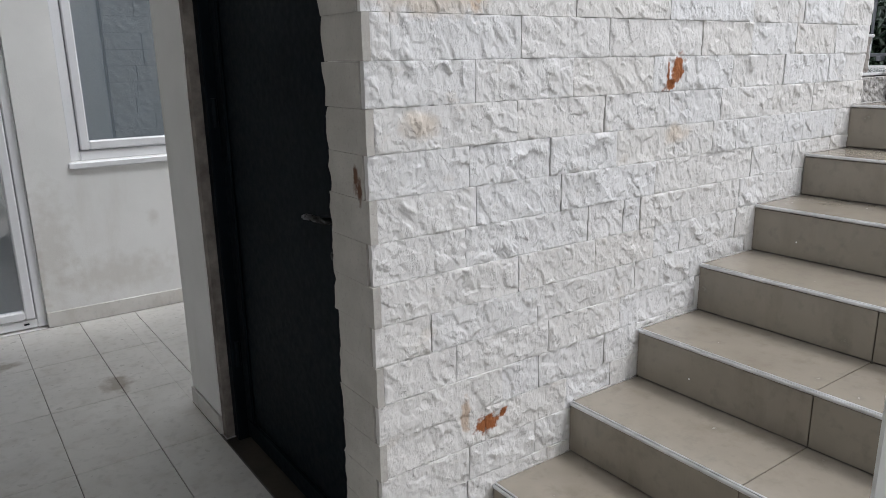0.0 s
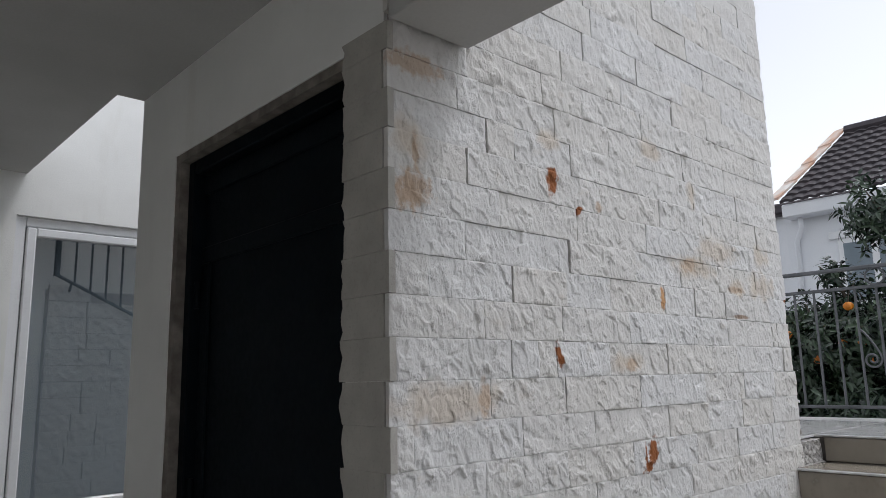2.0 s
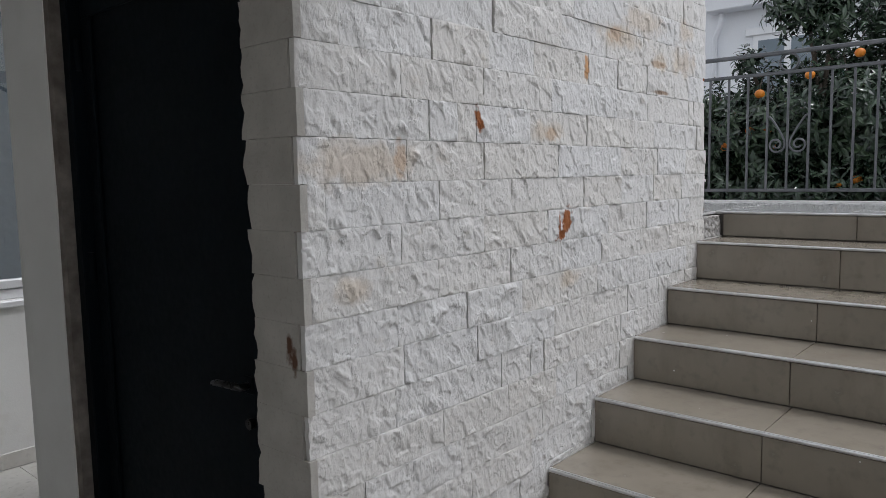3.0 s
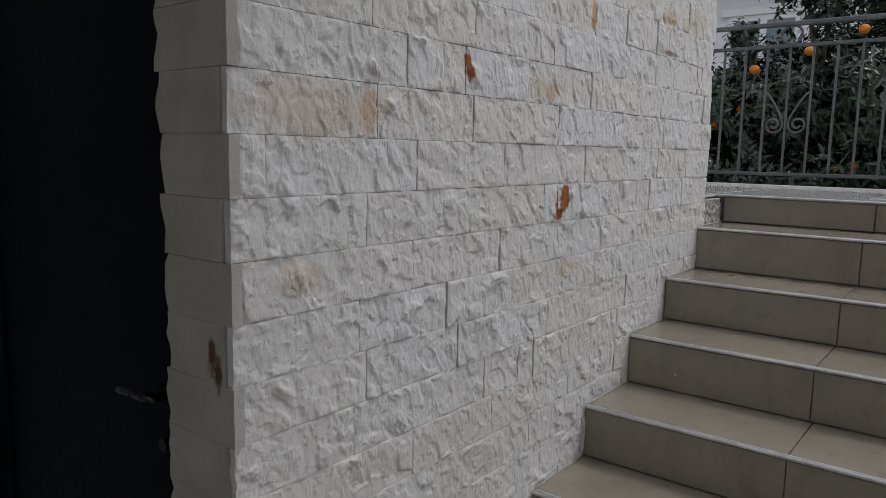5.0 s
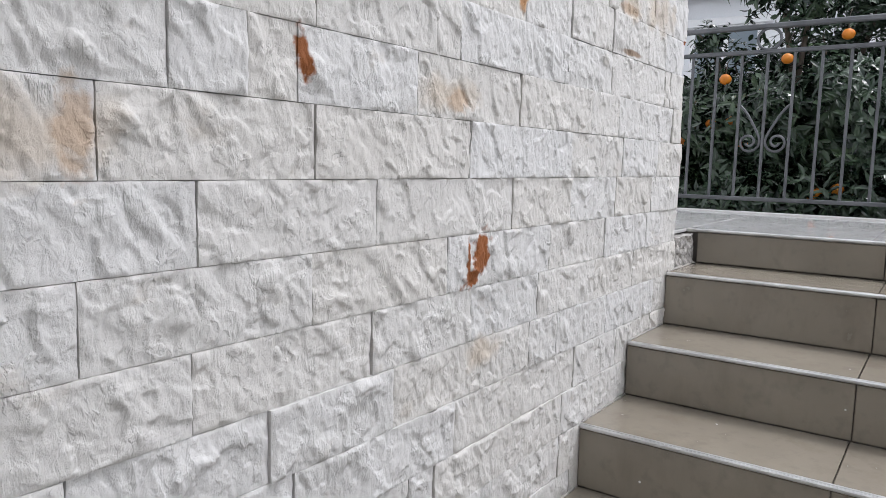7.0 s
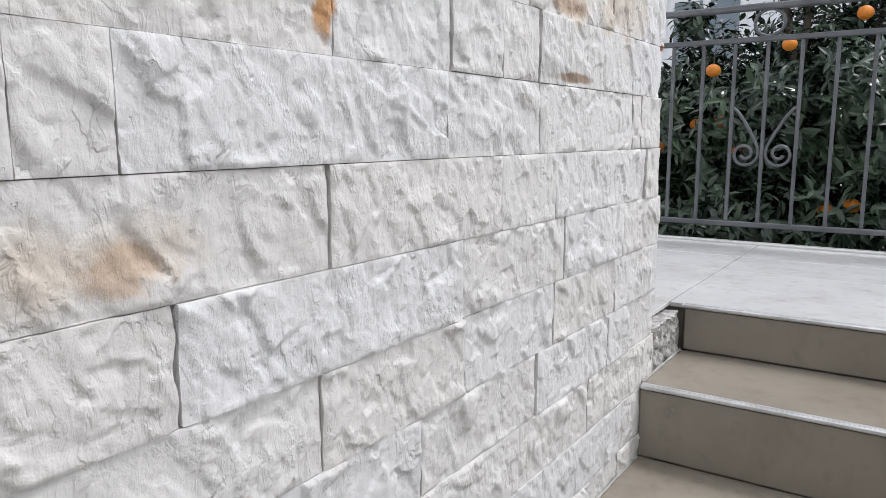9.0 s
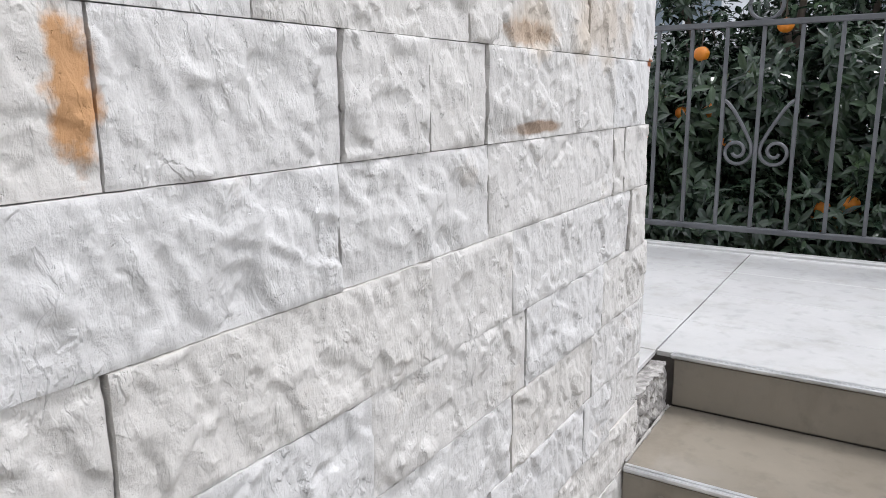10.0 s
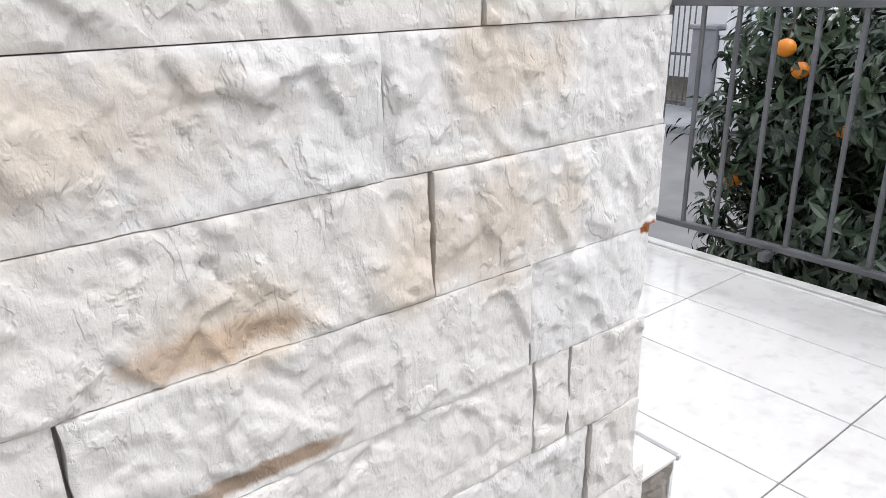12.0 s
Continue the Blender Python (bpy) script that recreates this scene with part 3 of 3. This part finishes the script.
orange_tree((5.9, 0.5, -0.03), [((5.75, 0.3, 2.0), 0.5), ((5.9, 0.75, 1.7), 0.6), ((5.9, 0.2, 1.5), 0.65), ((5.95, -0.3, 2.35), 0.5)], 8000, 4, 11, "dark green orange tree standing behind its neighbour")

# ---- white house across the street ----
house = thing("house", "white rendered house with a dark tiled hip roof", "house", at=(13.0, 1.0, 0))
HX, HY = 13.3, 4.28
bm = box(HX, -9.0, -0.1, HX + 7, HY, 4.78)
part("wall", local(bm, house), HOUSEWALL, house)
part("eave", local(box(HX - 0.38, -9.2, 4.70, HX + 0.3, HY - 0.10, 4.96, 0.02), house), HOUSEWALL, house)
# roof slope of overlapping wavy tiles, cut back along the hip
bm = bmesh.new()
ROWS, SLOPE, HIP = 12, radians(42), 0.43
for i in range(ROWS):
    s0, s1 = i * 0.204, i * 0.204 + 0.235
    left = HY - 0.10 - i * 0.204 * math.cos(SLOPE) * HIP
    cols = 150
    rows_v = []
    for s, lift in ((s0, 0.05), (s1, 0.012)):
        line = []
        for j in range(cols + 1):
            y = left - j * 0.055
            line.append(bm.verts.new((HX - 0.42 + s * math.cos(SLOPE) - lift * 0.5, y, 4.97 + s * math.sin(SLOPE) + lift + 0.028 * abs(math.sin(j * math.pi / 4)))))
        rows_v.append(line)
    low = [bm.verts.new(v.co + Vector((0.02, 0, -0.05))) for v in rows_v[0]]
    for j in range(cols):
        bm.faces.new((rows_v[0][j], rows_v[1][j], rows_v[1][j + 1], rows_v[0][j + 1]))
        bm.faces.new((low[j], rows_v[0][j], rows_v[0][j + 1], low[j + 1]))
tagged(part("roof", local(bm, house), ROOFTILE, house), kind="stuff")
run = ROWS * 0.204 * math.cos(SLOPE)
# the hip is a band of flat mortared slabs, each lapping the one below
up = Vector((run, -run * HIP, run * math.tan(SLOPE)))
foot, across, lift = Vector((HX - 0.44, HY - 0.06, 5.03)), Vector((0.10, 0.25, 0.0)), Vector((0, 0, 0.05))
for i in range(4):
    bm = bmesh.new()
    a, b = foot + up * (i / 4) + lift * 0.6, foot + up * ((i + 1.06) / 4)
    vs = [bm.verts.new(q + h) for h in (lift * 0, lift) for q in (a - across * 0.15, a + across, b + across, b - across * 0.15)]
    for f in ((3, 2, 1, 0), (4, 5, 6, 7), (0, 1, 5, 4), (1, 2, 6, 5), (2, 3, 7, 6), (3, 0, 4, 7)):
        bm.faces.new([vs[q] for q in f])
    part("hip_slab", local(bm, house), RIDGE, house, "pale mortared hip slab with worn orange patches")
part("ridge", local(tube([(HX - 0.42 + run, HY - 0.06 - run * HIP, 5.0 + run * math.tan(SLOPE)), (HX - 0.42 + run, -9.0, 5.0 + run * math.tan(SLOPE))], 0.13, sides=8), house), ROOFTILE, house)
part("downpipe", local(tube([(HX - 0.16, 3.93, 4.68), (HX - 0.16, 3.93, 4.5), (HX - 0.06, 4.08, 4.25), (HX - 0.06, 4.08, 0.0)], 0.05), house), HOUSEWALL, house, "white plastic downpipe", True)
for y in (2.75, -0.2, -3.2):
    w = part("window", local(box(HX - 0.05, y - 0.62, 2.95, HX + 0.02, y + 0.62, 4.28, 0.015), house), PVC, house)
    for s in (-1, 1):
        pane = box(HX - 0.058, y + s * 0.29 - 0.23, 3.03, HX - 0.052, y + s * 0.29 + 0.23, 4.10)
        p = part("pane", local(pane, house), PANE_TONE, house)
        p.parent = w
    part("lintel", local(box(HX - 0.09, y - 0.75, 4.20, HX - 0.051, y + 0.75, 4.34, 0.01), house), PVC, house)

# garden wall with balustrade, and gate beyond the street
fence = thing("garden_wall", "white garden wall with a balustrade across the street", "wall", at=(14.1, 5.8, 0))
part("wall", local(box(14.05, 4.4, 0.0, 14.25, 7.0, 1.45, 0.01), fence), HOUSEWALL, fence)
part("coping", local(box(14.0, 4.4, 1.45, 14.3, 7.0, 1.53, 0.01), fence), HOUSEWALL, fence)
part("top_rail", local(box(14.03, 4.4, 2.05, 14.27, 7.0, 2.15, 0.01), fence), HOUSEWALL, fence)
for i in range(16):
    y = 4.5 + i * 0.16
    part("baluster", local(tube([(14.15, y, 1.53), (14.15, y, 1.62), (14.15, y, 1.75), (14.15, y, 1.9), (14.15, y, 2.05)], [0.05, 0.035, 0.06, 0.03, 0.045], sides=8), fence), HOUSEWALL, fence, smooth=True)
post = thing("gate_post", "grey cement gate post with a cap", "post", at=(14.1, 7.25, 0))
part("shaft", local(box(13.95, 7.02, 0.0, 14.3, 7.5, 1.55, 0.01), post), GREYPOST, post)
part("cap", local(box(13.9, 6.98, 1.55, 14.35, 7.55, 1.63, 0.015), post), GREYPOST, post)
gate = thing("metal_gate", "dark iron gate with scrolled bars", "gate", at=(14.1, 8.4, 0))
for z in (0.15, 1.05, 1.95):
    part("gate_bar", local(box(14.08, 7.5, z, 14.12, 9.4, z + 0.05), gate), RAILPAINT, gate)
for i in range(16):
    y = 7.55 + i * 0.12
    part("baluster", local(box(14.09, y, 0.10, 14.11, y + 0.02, 2.1), gate), RAILPAINT, gate)
villa = thing("neighbour_house", "white neighbouring house behind the gate", "house", at=(20, 12, 0))
part("wall", local(box(19, 5.0, -0.1, 27, 24, 6.0), villa), HOUSEWALL, villa)
part("roof", local(box(18.6, 4.6, 6.0, 27.4, 24.4, 6.3, 0.05), villa), ROOFTILE, villa)
for y in (8.0, 11.5, 15):
    part("window", local(box(18.95, y, 1.2, 19.03, y + 1.3, 2.6), villa), PANE_TONE, villa)

# ---- tiles ----


def tile(name, parent, material, x0, y0, z0, x1, y1, z1, bevel=0.0015):
    return part(name, box(x0, y0, z0, x1, y1, z1, bevel), material, parent)


stairs = bpy.data.objects["stairs"]
for k, z in enumerate(TREADS):
    nose = NOSE0 - TREAD * (k + 1)
    up = TREADS[k - 1] if k else LANDING
    lowz = TREADS[k + 1] if k + 1 < len(TREADS) else 0.0
    cut = -0.605 + 0.004 * (k % 3 - 1)
    for y0, y1 in ((STAIR_Y, -1.19), (-1.187, cut - 0.0015), (cut + 0.0015, -0.003)):
        tile("tread_tile", stairs, TILE, nose + 0.012, y0, z - 0.013, nose + TREAD + 0.012, y1, z)
        tile("riser_tile", stairs, TILE, nose + 0.006, y0, lowz + 0.0045, nose + 0.0155, y1, z - 0.012)
    bm = box(nose - 0.001, STAIR_Y, z - 0.009, nose + 0.009, -0.004, z + 0.0015, 0.0025)
    box(nose + 0.011, STAIR_Y, z - 0.004, nose + 0.019, -0.004, z + 0.0014, 0.0007, bm)
    part("nosing", bm, ALU, stairs, "aluminium nosing strip")
for y0, y1 in ((STAIR_Y, -1.19), (-1.187, -0.603), (-0.600, -0.008)):
    tile("riser_tile", stairs, TILE, NOSE0 + 0.006, y0, TREADS[0] + 0.0045, NOSE0 + 0.0155, y1, LANDING - 0.012)
bm = box(NOSE0 - 0.001, STAIR_Y, LANDING - 0.009, NOSE0 + 0.009, 0.0, LANDING + 0.0015, 0.0025)
box(NOSE0 + 0.011, STAIR_Y, LANDING - 0.004, NOSE0 + 0.019, 0.0, LANDING + 0.0014, 0.0007, bm)
part("nosing", bm, ALU, stairs, "aluminium nosing strip")
for k, z in enumerate(TREADS[:7]):
    nose = NOSE0 - TREAD * (k + 1)
    bm = bmesh.new()
    lines = []
    for i in range(33):
        x = nose + 0.02 + (TREAD - 0.02) * i / 32
        w = 0.006 + 0.006 * noise.noise(Vector((x * 40, k * 3.1, 0)))
        lines.append([bm.verts.new((x, -0.001, z + 0.001)), bm.verts.new((x, -w, z + 0.0012)), bm.verts.new((x, -w * 0.6, z + w * 0.45)), bm.verts.new((x, -0.001, z + w * 0.9))])
    for a, b in zip(lines, lines[1:]):
        for j in range(4):
            bm.faces.new((a[j], b[j], b[(j + 1) % 4], a[(j + 1) % 4]))
    bm.faces.new(lines[0])
    bm.faces.new(lines[-1][::-1])
    part("mortar_fillet", bm, FILLET, stairs, "smeared grey mortar along the stone wall", True)
xs = [NOSE0 + 0.012, 2.886, 3.182, 3.480, 3.778, 3.799]
for a, b in zip(xs, xs[1:]):
    for i in range(-6, 5):
        y = 0.036 + i * 0.593
        tile("landing_tile", landing, LANDTILE, a + 0.0016, y + 0.0016, LANDING - 0.012, b - 0.0016, y + 0.5914, LANDING + 0.0004 * ((i * 7 + int(a * 10)) % 3))
for i in range(-11, 10):
    for j in range(-10, 6):
        x, y = -0.230 + i * 0.337, 1.47 + j * 0.65
        for rx0, rx1, ry0 in ((-3.99, 0.011, -4.39), (0.011, 2.94, 1.84)):
            x0, x1 = max(x, rx0), min(x + 0.337, rx1)
            y0, y1 = max(y, ry0), min(y + 0.65, BACK - 0.013)
            if x1 - x0 > 0.015 and y1 - y0 > 0.015:
                g0, g1 = (0.0015 if x0 == x else 0.0), (0.0015 if x1 == x + 0.337 else 0.0)
                tile("floor_tile", floor, FLOORTILE, x0 + g0, y0 + 0.0015, -0.008, x1 - g1, y1 - 0.0015, 0.0)

# broken mortar at the side of the landing, beside the wall's end
bm = box(WALL_END - 0.03, 0.004, TREADS[0] - 0.05, NOSE0 - 0.004, 0.10, LANDING - 0.018)
bmesh.ops.subdivide_edges(bm, edges=bm.edges[:], cuts=16, use_grid_fill=True)
for v in bm.verts:
    v.co += Vector((0.3, 1, 0.5)) * 0.007 * noise.noise(v.co * 30) + Vector((0, 0.8, 0.2)) * 0.008 * noise.noise(v.co * 85)
structure("broken_plinth", bm, BROKEN, "crumbling mortar edge between stone wall and landing", "trim")
structure("landing_side", box(WALL_END - 0.02, 0.115, -0.2, NOSE0 + 0.019, 2.6, LANDING - 0.012), GROUT, "slab of the landing beside the wall", "landing")
for i in range(5):
    tile("landing_tile", landing, LANDTILE, WALL_END - 0.015, 0.036 + i * 0.593, LANDING - 0.012, NOSE0 + 0.0105, 0.626 + i * 0.593, LANDING)

# ---- split stone cladding ----
LOWER_JOINTS = {3: (0.303, 0.56), 4: (0.36, 0.69), 5: (0.425, 0.571, 0.86), 6: (0.261, 0.608, 0.93), 7: (0.179, 0.56, 0.996, 1.116, 1.281), 8: (0.485, 0.80, 1.08, 1.22),
          9: (0.297, 0.764, 0.925, 1.004, 1.43, 1.55), 10: (0.335, 0.647, 1.067, 1.34, 1.618), 11: (0.31, 0.60, 0.877, 1.16, 1.365, 1.504, 1.811),
          12: (0.475, 0.822, 1.12, 1.40, 1.72, 2.0), 13: (0.332, 0.685, 1.033, 1.448, 1.78, 2.093, 2.22), 14: (0.08, 0.487, 0.828, 1.27, 1.55, 1.838, 2.12)}
UPPER_JOINTS = {15: (0.36, 0.688, 1.10, 1.545, 1.872, 2.16), 16: (0.45, 0.565, 0.655, 0.932, 1.29, 1.648, 1.83, 2.018, 2.28), 17: (0.343, 0.69, 0.983, 1.06, 1.513, 1.774, 2.19, 2.242, 2.348),
          18: (0.138, 0.466, 0.72, 0.957, 1.305, 1.52, 1.652, 1.766, 2.18), 19: (0.279, 0.743, 1.12, 1.43, 1.733, 2.063, 2.348), 20: (0.42, 0.794, 1.20, 1.645, 2.02),
          21: (0.291, 0.599, 0.93, 1.305, 1.638, 2.119, 2.224), 22: (0.377, 0.501, 0.776, 1.17, 1.58, 1.95), 23: (0.26, 0.348, 0.70, 1.0, 1.274, 1.512, 1.86),
          24: (0.30, 0.644, 0.851, 1.22, 1.60, 1.88, 2.172), 25: (0.40, 0.75, 1.097, 1.46), 26: (0.52, 0.88, 1.218, 1.55, 1.891), 27: (0.62, 0.937, 1.381, 1.75, 2.109), 28: (0.9, 1.25, 1.619)}
srnd = random.Random(21)


def facets(q, tilt):
    """Broken planes: each cell of a scattered lattice leans its own way."""
    near = noise.voronoi(q)
    lean = noise.noise_vector(near[1][0] * 7.3)
    return tilt * lean.dot(q - near[1][0]) + 0.55 * tilt * noise.noise(near[1][0] * 5.1)


def relief(p):
    """Split face: broad swells, upright broken facets, ledges and fine ridges, in metres."""
    q = p + noise.noise_vector(p * 9) * 0.016 + noise.noise_vector(p * 31) * 0.005
    swell = noise.noise(Vector((p.x * 7, p.y * 9, p.z * 9)))
    big = facets(Vector((q.x * 23 + q.z * 8, p.y * 5, q.z * 15 - q.x * 5)), 0.0060)
    small = facets(Vector((q.x * 56 + q.z * 18, p.y * 9 + 3, q.z * 34 - q.x * 9)), 0.0032)
    tiny = facets(Vector((q.x * 118 + q.z * 25, p.y * 7 + 9, q.z * 74)), 0.0009)
    n = 2.2 * noise.noise(Vector((q.x * 24 + q.z * 13, p.y * 3 + 7, q.z * 15 - q.x * 5)))
    k = math.floor(n)
    ledge = k + min(1.0, (n - k) / 0.07)
    ledge *= max(0.0, min(1.0, 2.6 * noise.noise(Vector((p.x * 14, p.y + 31, p.z * 16))) - 0.1))
    ridge = abs(noise.noise(Vector((q.x * 60 + q.z * 20, p.y, q.z * 36))))
    return 0.0022 * swell + big + small + tiny + 0.0036 * ledge - 0.0012 * ridge


def stone(bm, origin, u, out, width, height, seed, proud, step=0.005, rough=1.0, wedge=(0.0, 0.0), dip=(0.0, 0.0)):
    """One split stone standing on origin: a rough face, sharp arrises, ends that leave an uneven joint."""
    nu, nv = max(3, int(width / step)), max(3, int(height / step))
    o, up = Vector(origin), Vector((0, 0, 1))
    grid = []
    for j in range(nv + 1):
        row = []
        for i in range(nu + 1):
            p = o + u * (width * i / nu) + up * (height * j / nv)
            edge = min(i, nu - i, j, nv - j)
            d = proud + rough * relief(p + Vector((0, seed, 0))) * (0.45 if edge == 0 else 0.85 if edge == 1 else 1.0) - (0.0008 if edge == 0 else 0.0)
            for far, w, drop, sign in ((width * i / nu, wedge[0], dip[0], 1), (width * (nu - i) / nu, wedge[1], dip[1], -1)):
                if w and far < 0.012:
                    k = 1 - far / 0.012
                    p += u * sign * w * k * (0.55 + 0.9 * noise.noise(Vector((seed, sign, p.z * 34))))
                    d -= drop * k * (0.6 + 0.8 * noise.noise(Vector((seed + 5, sign, p.z * 22))))
            row.append(bm.verts.new(p + out * d))
        grid.append(row)
    for j in range(nv):
        for i in range(nu):
            f = bm.faces.new((grid[j][i], grid[j][i + 1], grid[j + 1][i + 1], grid[j + 1][i]))
            f.smooth = True
    loop = grid[0] + [r[-1] for r in grid[1:]] + grid[-1][-2::-1] + [r[0] for r in grid[-2:0:-1]]
    top = [bm.verts.new(v.co) for v in loop]
    back = [bm.verts.new(v.co - out * ((v.co - o).dot(out) + 0.016)) for v in loop]
    n = len(loop)
    for i in range(n):
        bm.faces.new((top[(i + 1) % n], top[i], back[i], back[(i + 1) % n]))


clad = thing("wall_stone", "white split-face limestone wall with rusty stains", "wall", kind="structure")
upper = bmesh.new()
AX, MY, MX = Vector((1, 0, 0)), Vector((0, -1, 0)), Vector((-1, 0, 0))
for c in range(-1, 35):
    z0 = BASE + c * COURSE
    z1 = z0 + COURSE
    start = 0.004 if c % 2 else 0.024
    known = LOWER_JOINTS.get(c) or UPPER_JOINTS.get(c, ())
    cuts = [start, *known]
    while cuts[-1] < (1.5 if known and c >= 12 else WALL_END - 0.36):
        cuts.append(cuts[-1] + srnd.uniform(0.20, 0.40))
    end = WALL_END - (0.028 if z0 > 1.72 else 0.008) + srnd.uniform(-0.007, 0.007)
    cuts = [q for q in cuts if q < end - 0.03] + [end]
    for a, b in zip(cuts, cuts[1:]):
        if b < a + 0.02:
            continue
        lowest = TREADS[min(7, max(0, int((NOSE0 - b) / TREAD)))] - 0.3 if b > 0.1 else -0.1
        if z1 < lowest:
            continue
        bm = upper if c > 30 else bmesh.new()
        gap = 0.0007
        wedge = (0.0002 + 0.004 * srnd.random() ** 5, 0.0002 + 0.004 * srnd.random() ** 5)
        dip = (0.006 * srnd.random() ** 4, 0.006 * srnd.random() ** 4)
        stone(bm, (a + gap, 0, z0 + 0.0005), AX, MY, b - a - 2 * gap, COURSE - 0.001, srnd.uniform(0, 90), srnd.gauss(0.001, 0.0016), 0.0032 if 8 <= c <= 21 else 0.004 if c <= 24 else 0.006 if c <= 30 else 0.02, 1.0, wedge, dip)
        if c <= 30:
            part("stone", bm, STONE, clad)
    # return slab on the door side, with a sawn face and a ragged inner end
    if c <= 24:
        bm = bmesh.new()
        front = 0.02 if c % 2 else -0.006
        end = 0.197 + srnd.uniform(-0.006, 0.007)
        stone(bm, (0.0, end, z0 + 0.0005), MY, MX, end - front, min(COURSE, 2.756 - z0) - 0.001, srnd.uniform(0, 90), 0.0, 0.02, 0.28)
        bm.verts.ensure_lookup_table()
        for v in bm.verts:
            if v.co.y > end - 0.02:
                v.co.y += 0.016 * noise.noise(Vector((c * 3.1, 0, v.co.z * 26)))
            if v.co.x > 0.01:
                v.co.x = 0.022
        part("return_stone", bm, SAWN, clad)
    bm = bmesh.new() if c <= 30 else upper
    stone(bm, (WALL_END - 0.028 if z0 > 1.72 else WALL_END - 0.008, 0.012, z0 + 0.001), Vector((0, 1, 0)), AX, 0.2 + 0.03 * (c % 2), COURSE - 0.002, srnd.uniform(0, 90), 0.0, 0.02, 0.6)
    if c <= 30:
        part("end_stone", bm, STONE, clad)
tagged(part("upper_stones", upper, STONE, clad), kind="stuff")
# rough stones of the light well, under the stair railing
gw = bmesh.new()
for c in range(22):
    x, z = 0.46, 0.02 + c * 0.131
    while x < 2.36:
        w = min(srnd.uniform(0.18, 0.42), 2.37 - x)
        if z + 0.06 < slope(x + w * 0.5) and w > 0.05:
            stone(gw, (x + w, 1.850, z), MX, Vector((0, 1, 0)), w - 0.007, 0.126, srnd.uniform(0, 90), srnd.uniform(0.006, 0.03), 0.012, 2.4)
        x += w
structure("well_bed", box(0.45, 1.832, -0.1, 2.38, 1.838, 2.60), MORTAR, "mortar bed behind the light well's stones", "wall")
tagged(part("well_stones", gw, STONE), "rough stone facing of the light well", "wall", kind="stuff")

# low raised step beside the end of the stone wall
step = thing("side_step", "low tiled step with a broken cement side on the landing", "step", at=(2.5, 0.5, LANDING))
bm = box(WALL_END + 0.005, 0.092, LANDING + 0.001, NOSE0 - 0.006, 1.6, LANDING + 0.150)
bmesh.ops.subdivide_edges(bm, edges=bm.edges[:], cuts=10, use_grid_fill=True)
for v in bm.verts:
    if v.co.y < 0.1:
        v.co.y += 0.010 * noise.noise(v.co * 30)
part("core", local(bm, step), CEMENT, step)
part("step_tile", local(box(WALL_END + 0.005, 0.086, LANDING + 0.151, NOSE0 - 0.002, 1.6, LANDING + 0.160, 0.002), step), LANDTILE, step)
part("nosing", local(box(NOSE0 - 0.001, 0.084, LANDING + 0.148, NOSE0 + 0.010, 1.6, LANDING + 0.162, 0.003), step), ALU, step, "aluminium nosing strip")
part("riser_tile", local(box(NOSE0 - 0.005, 0.092, LANDING + 0.001, NOSE0 + 0.004, 1.6, LANDING + 0.147, 0.001), step), LANDTILE, step)
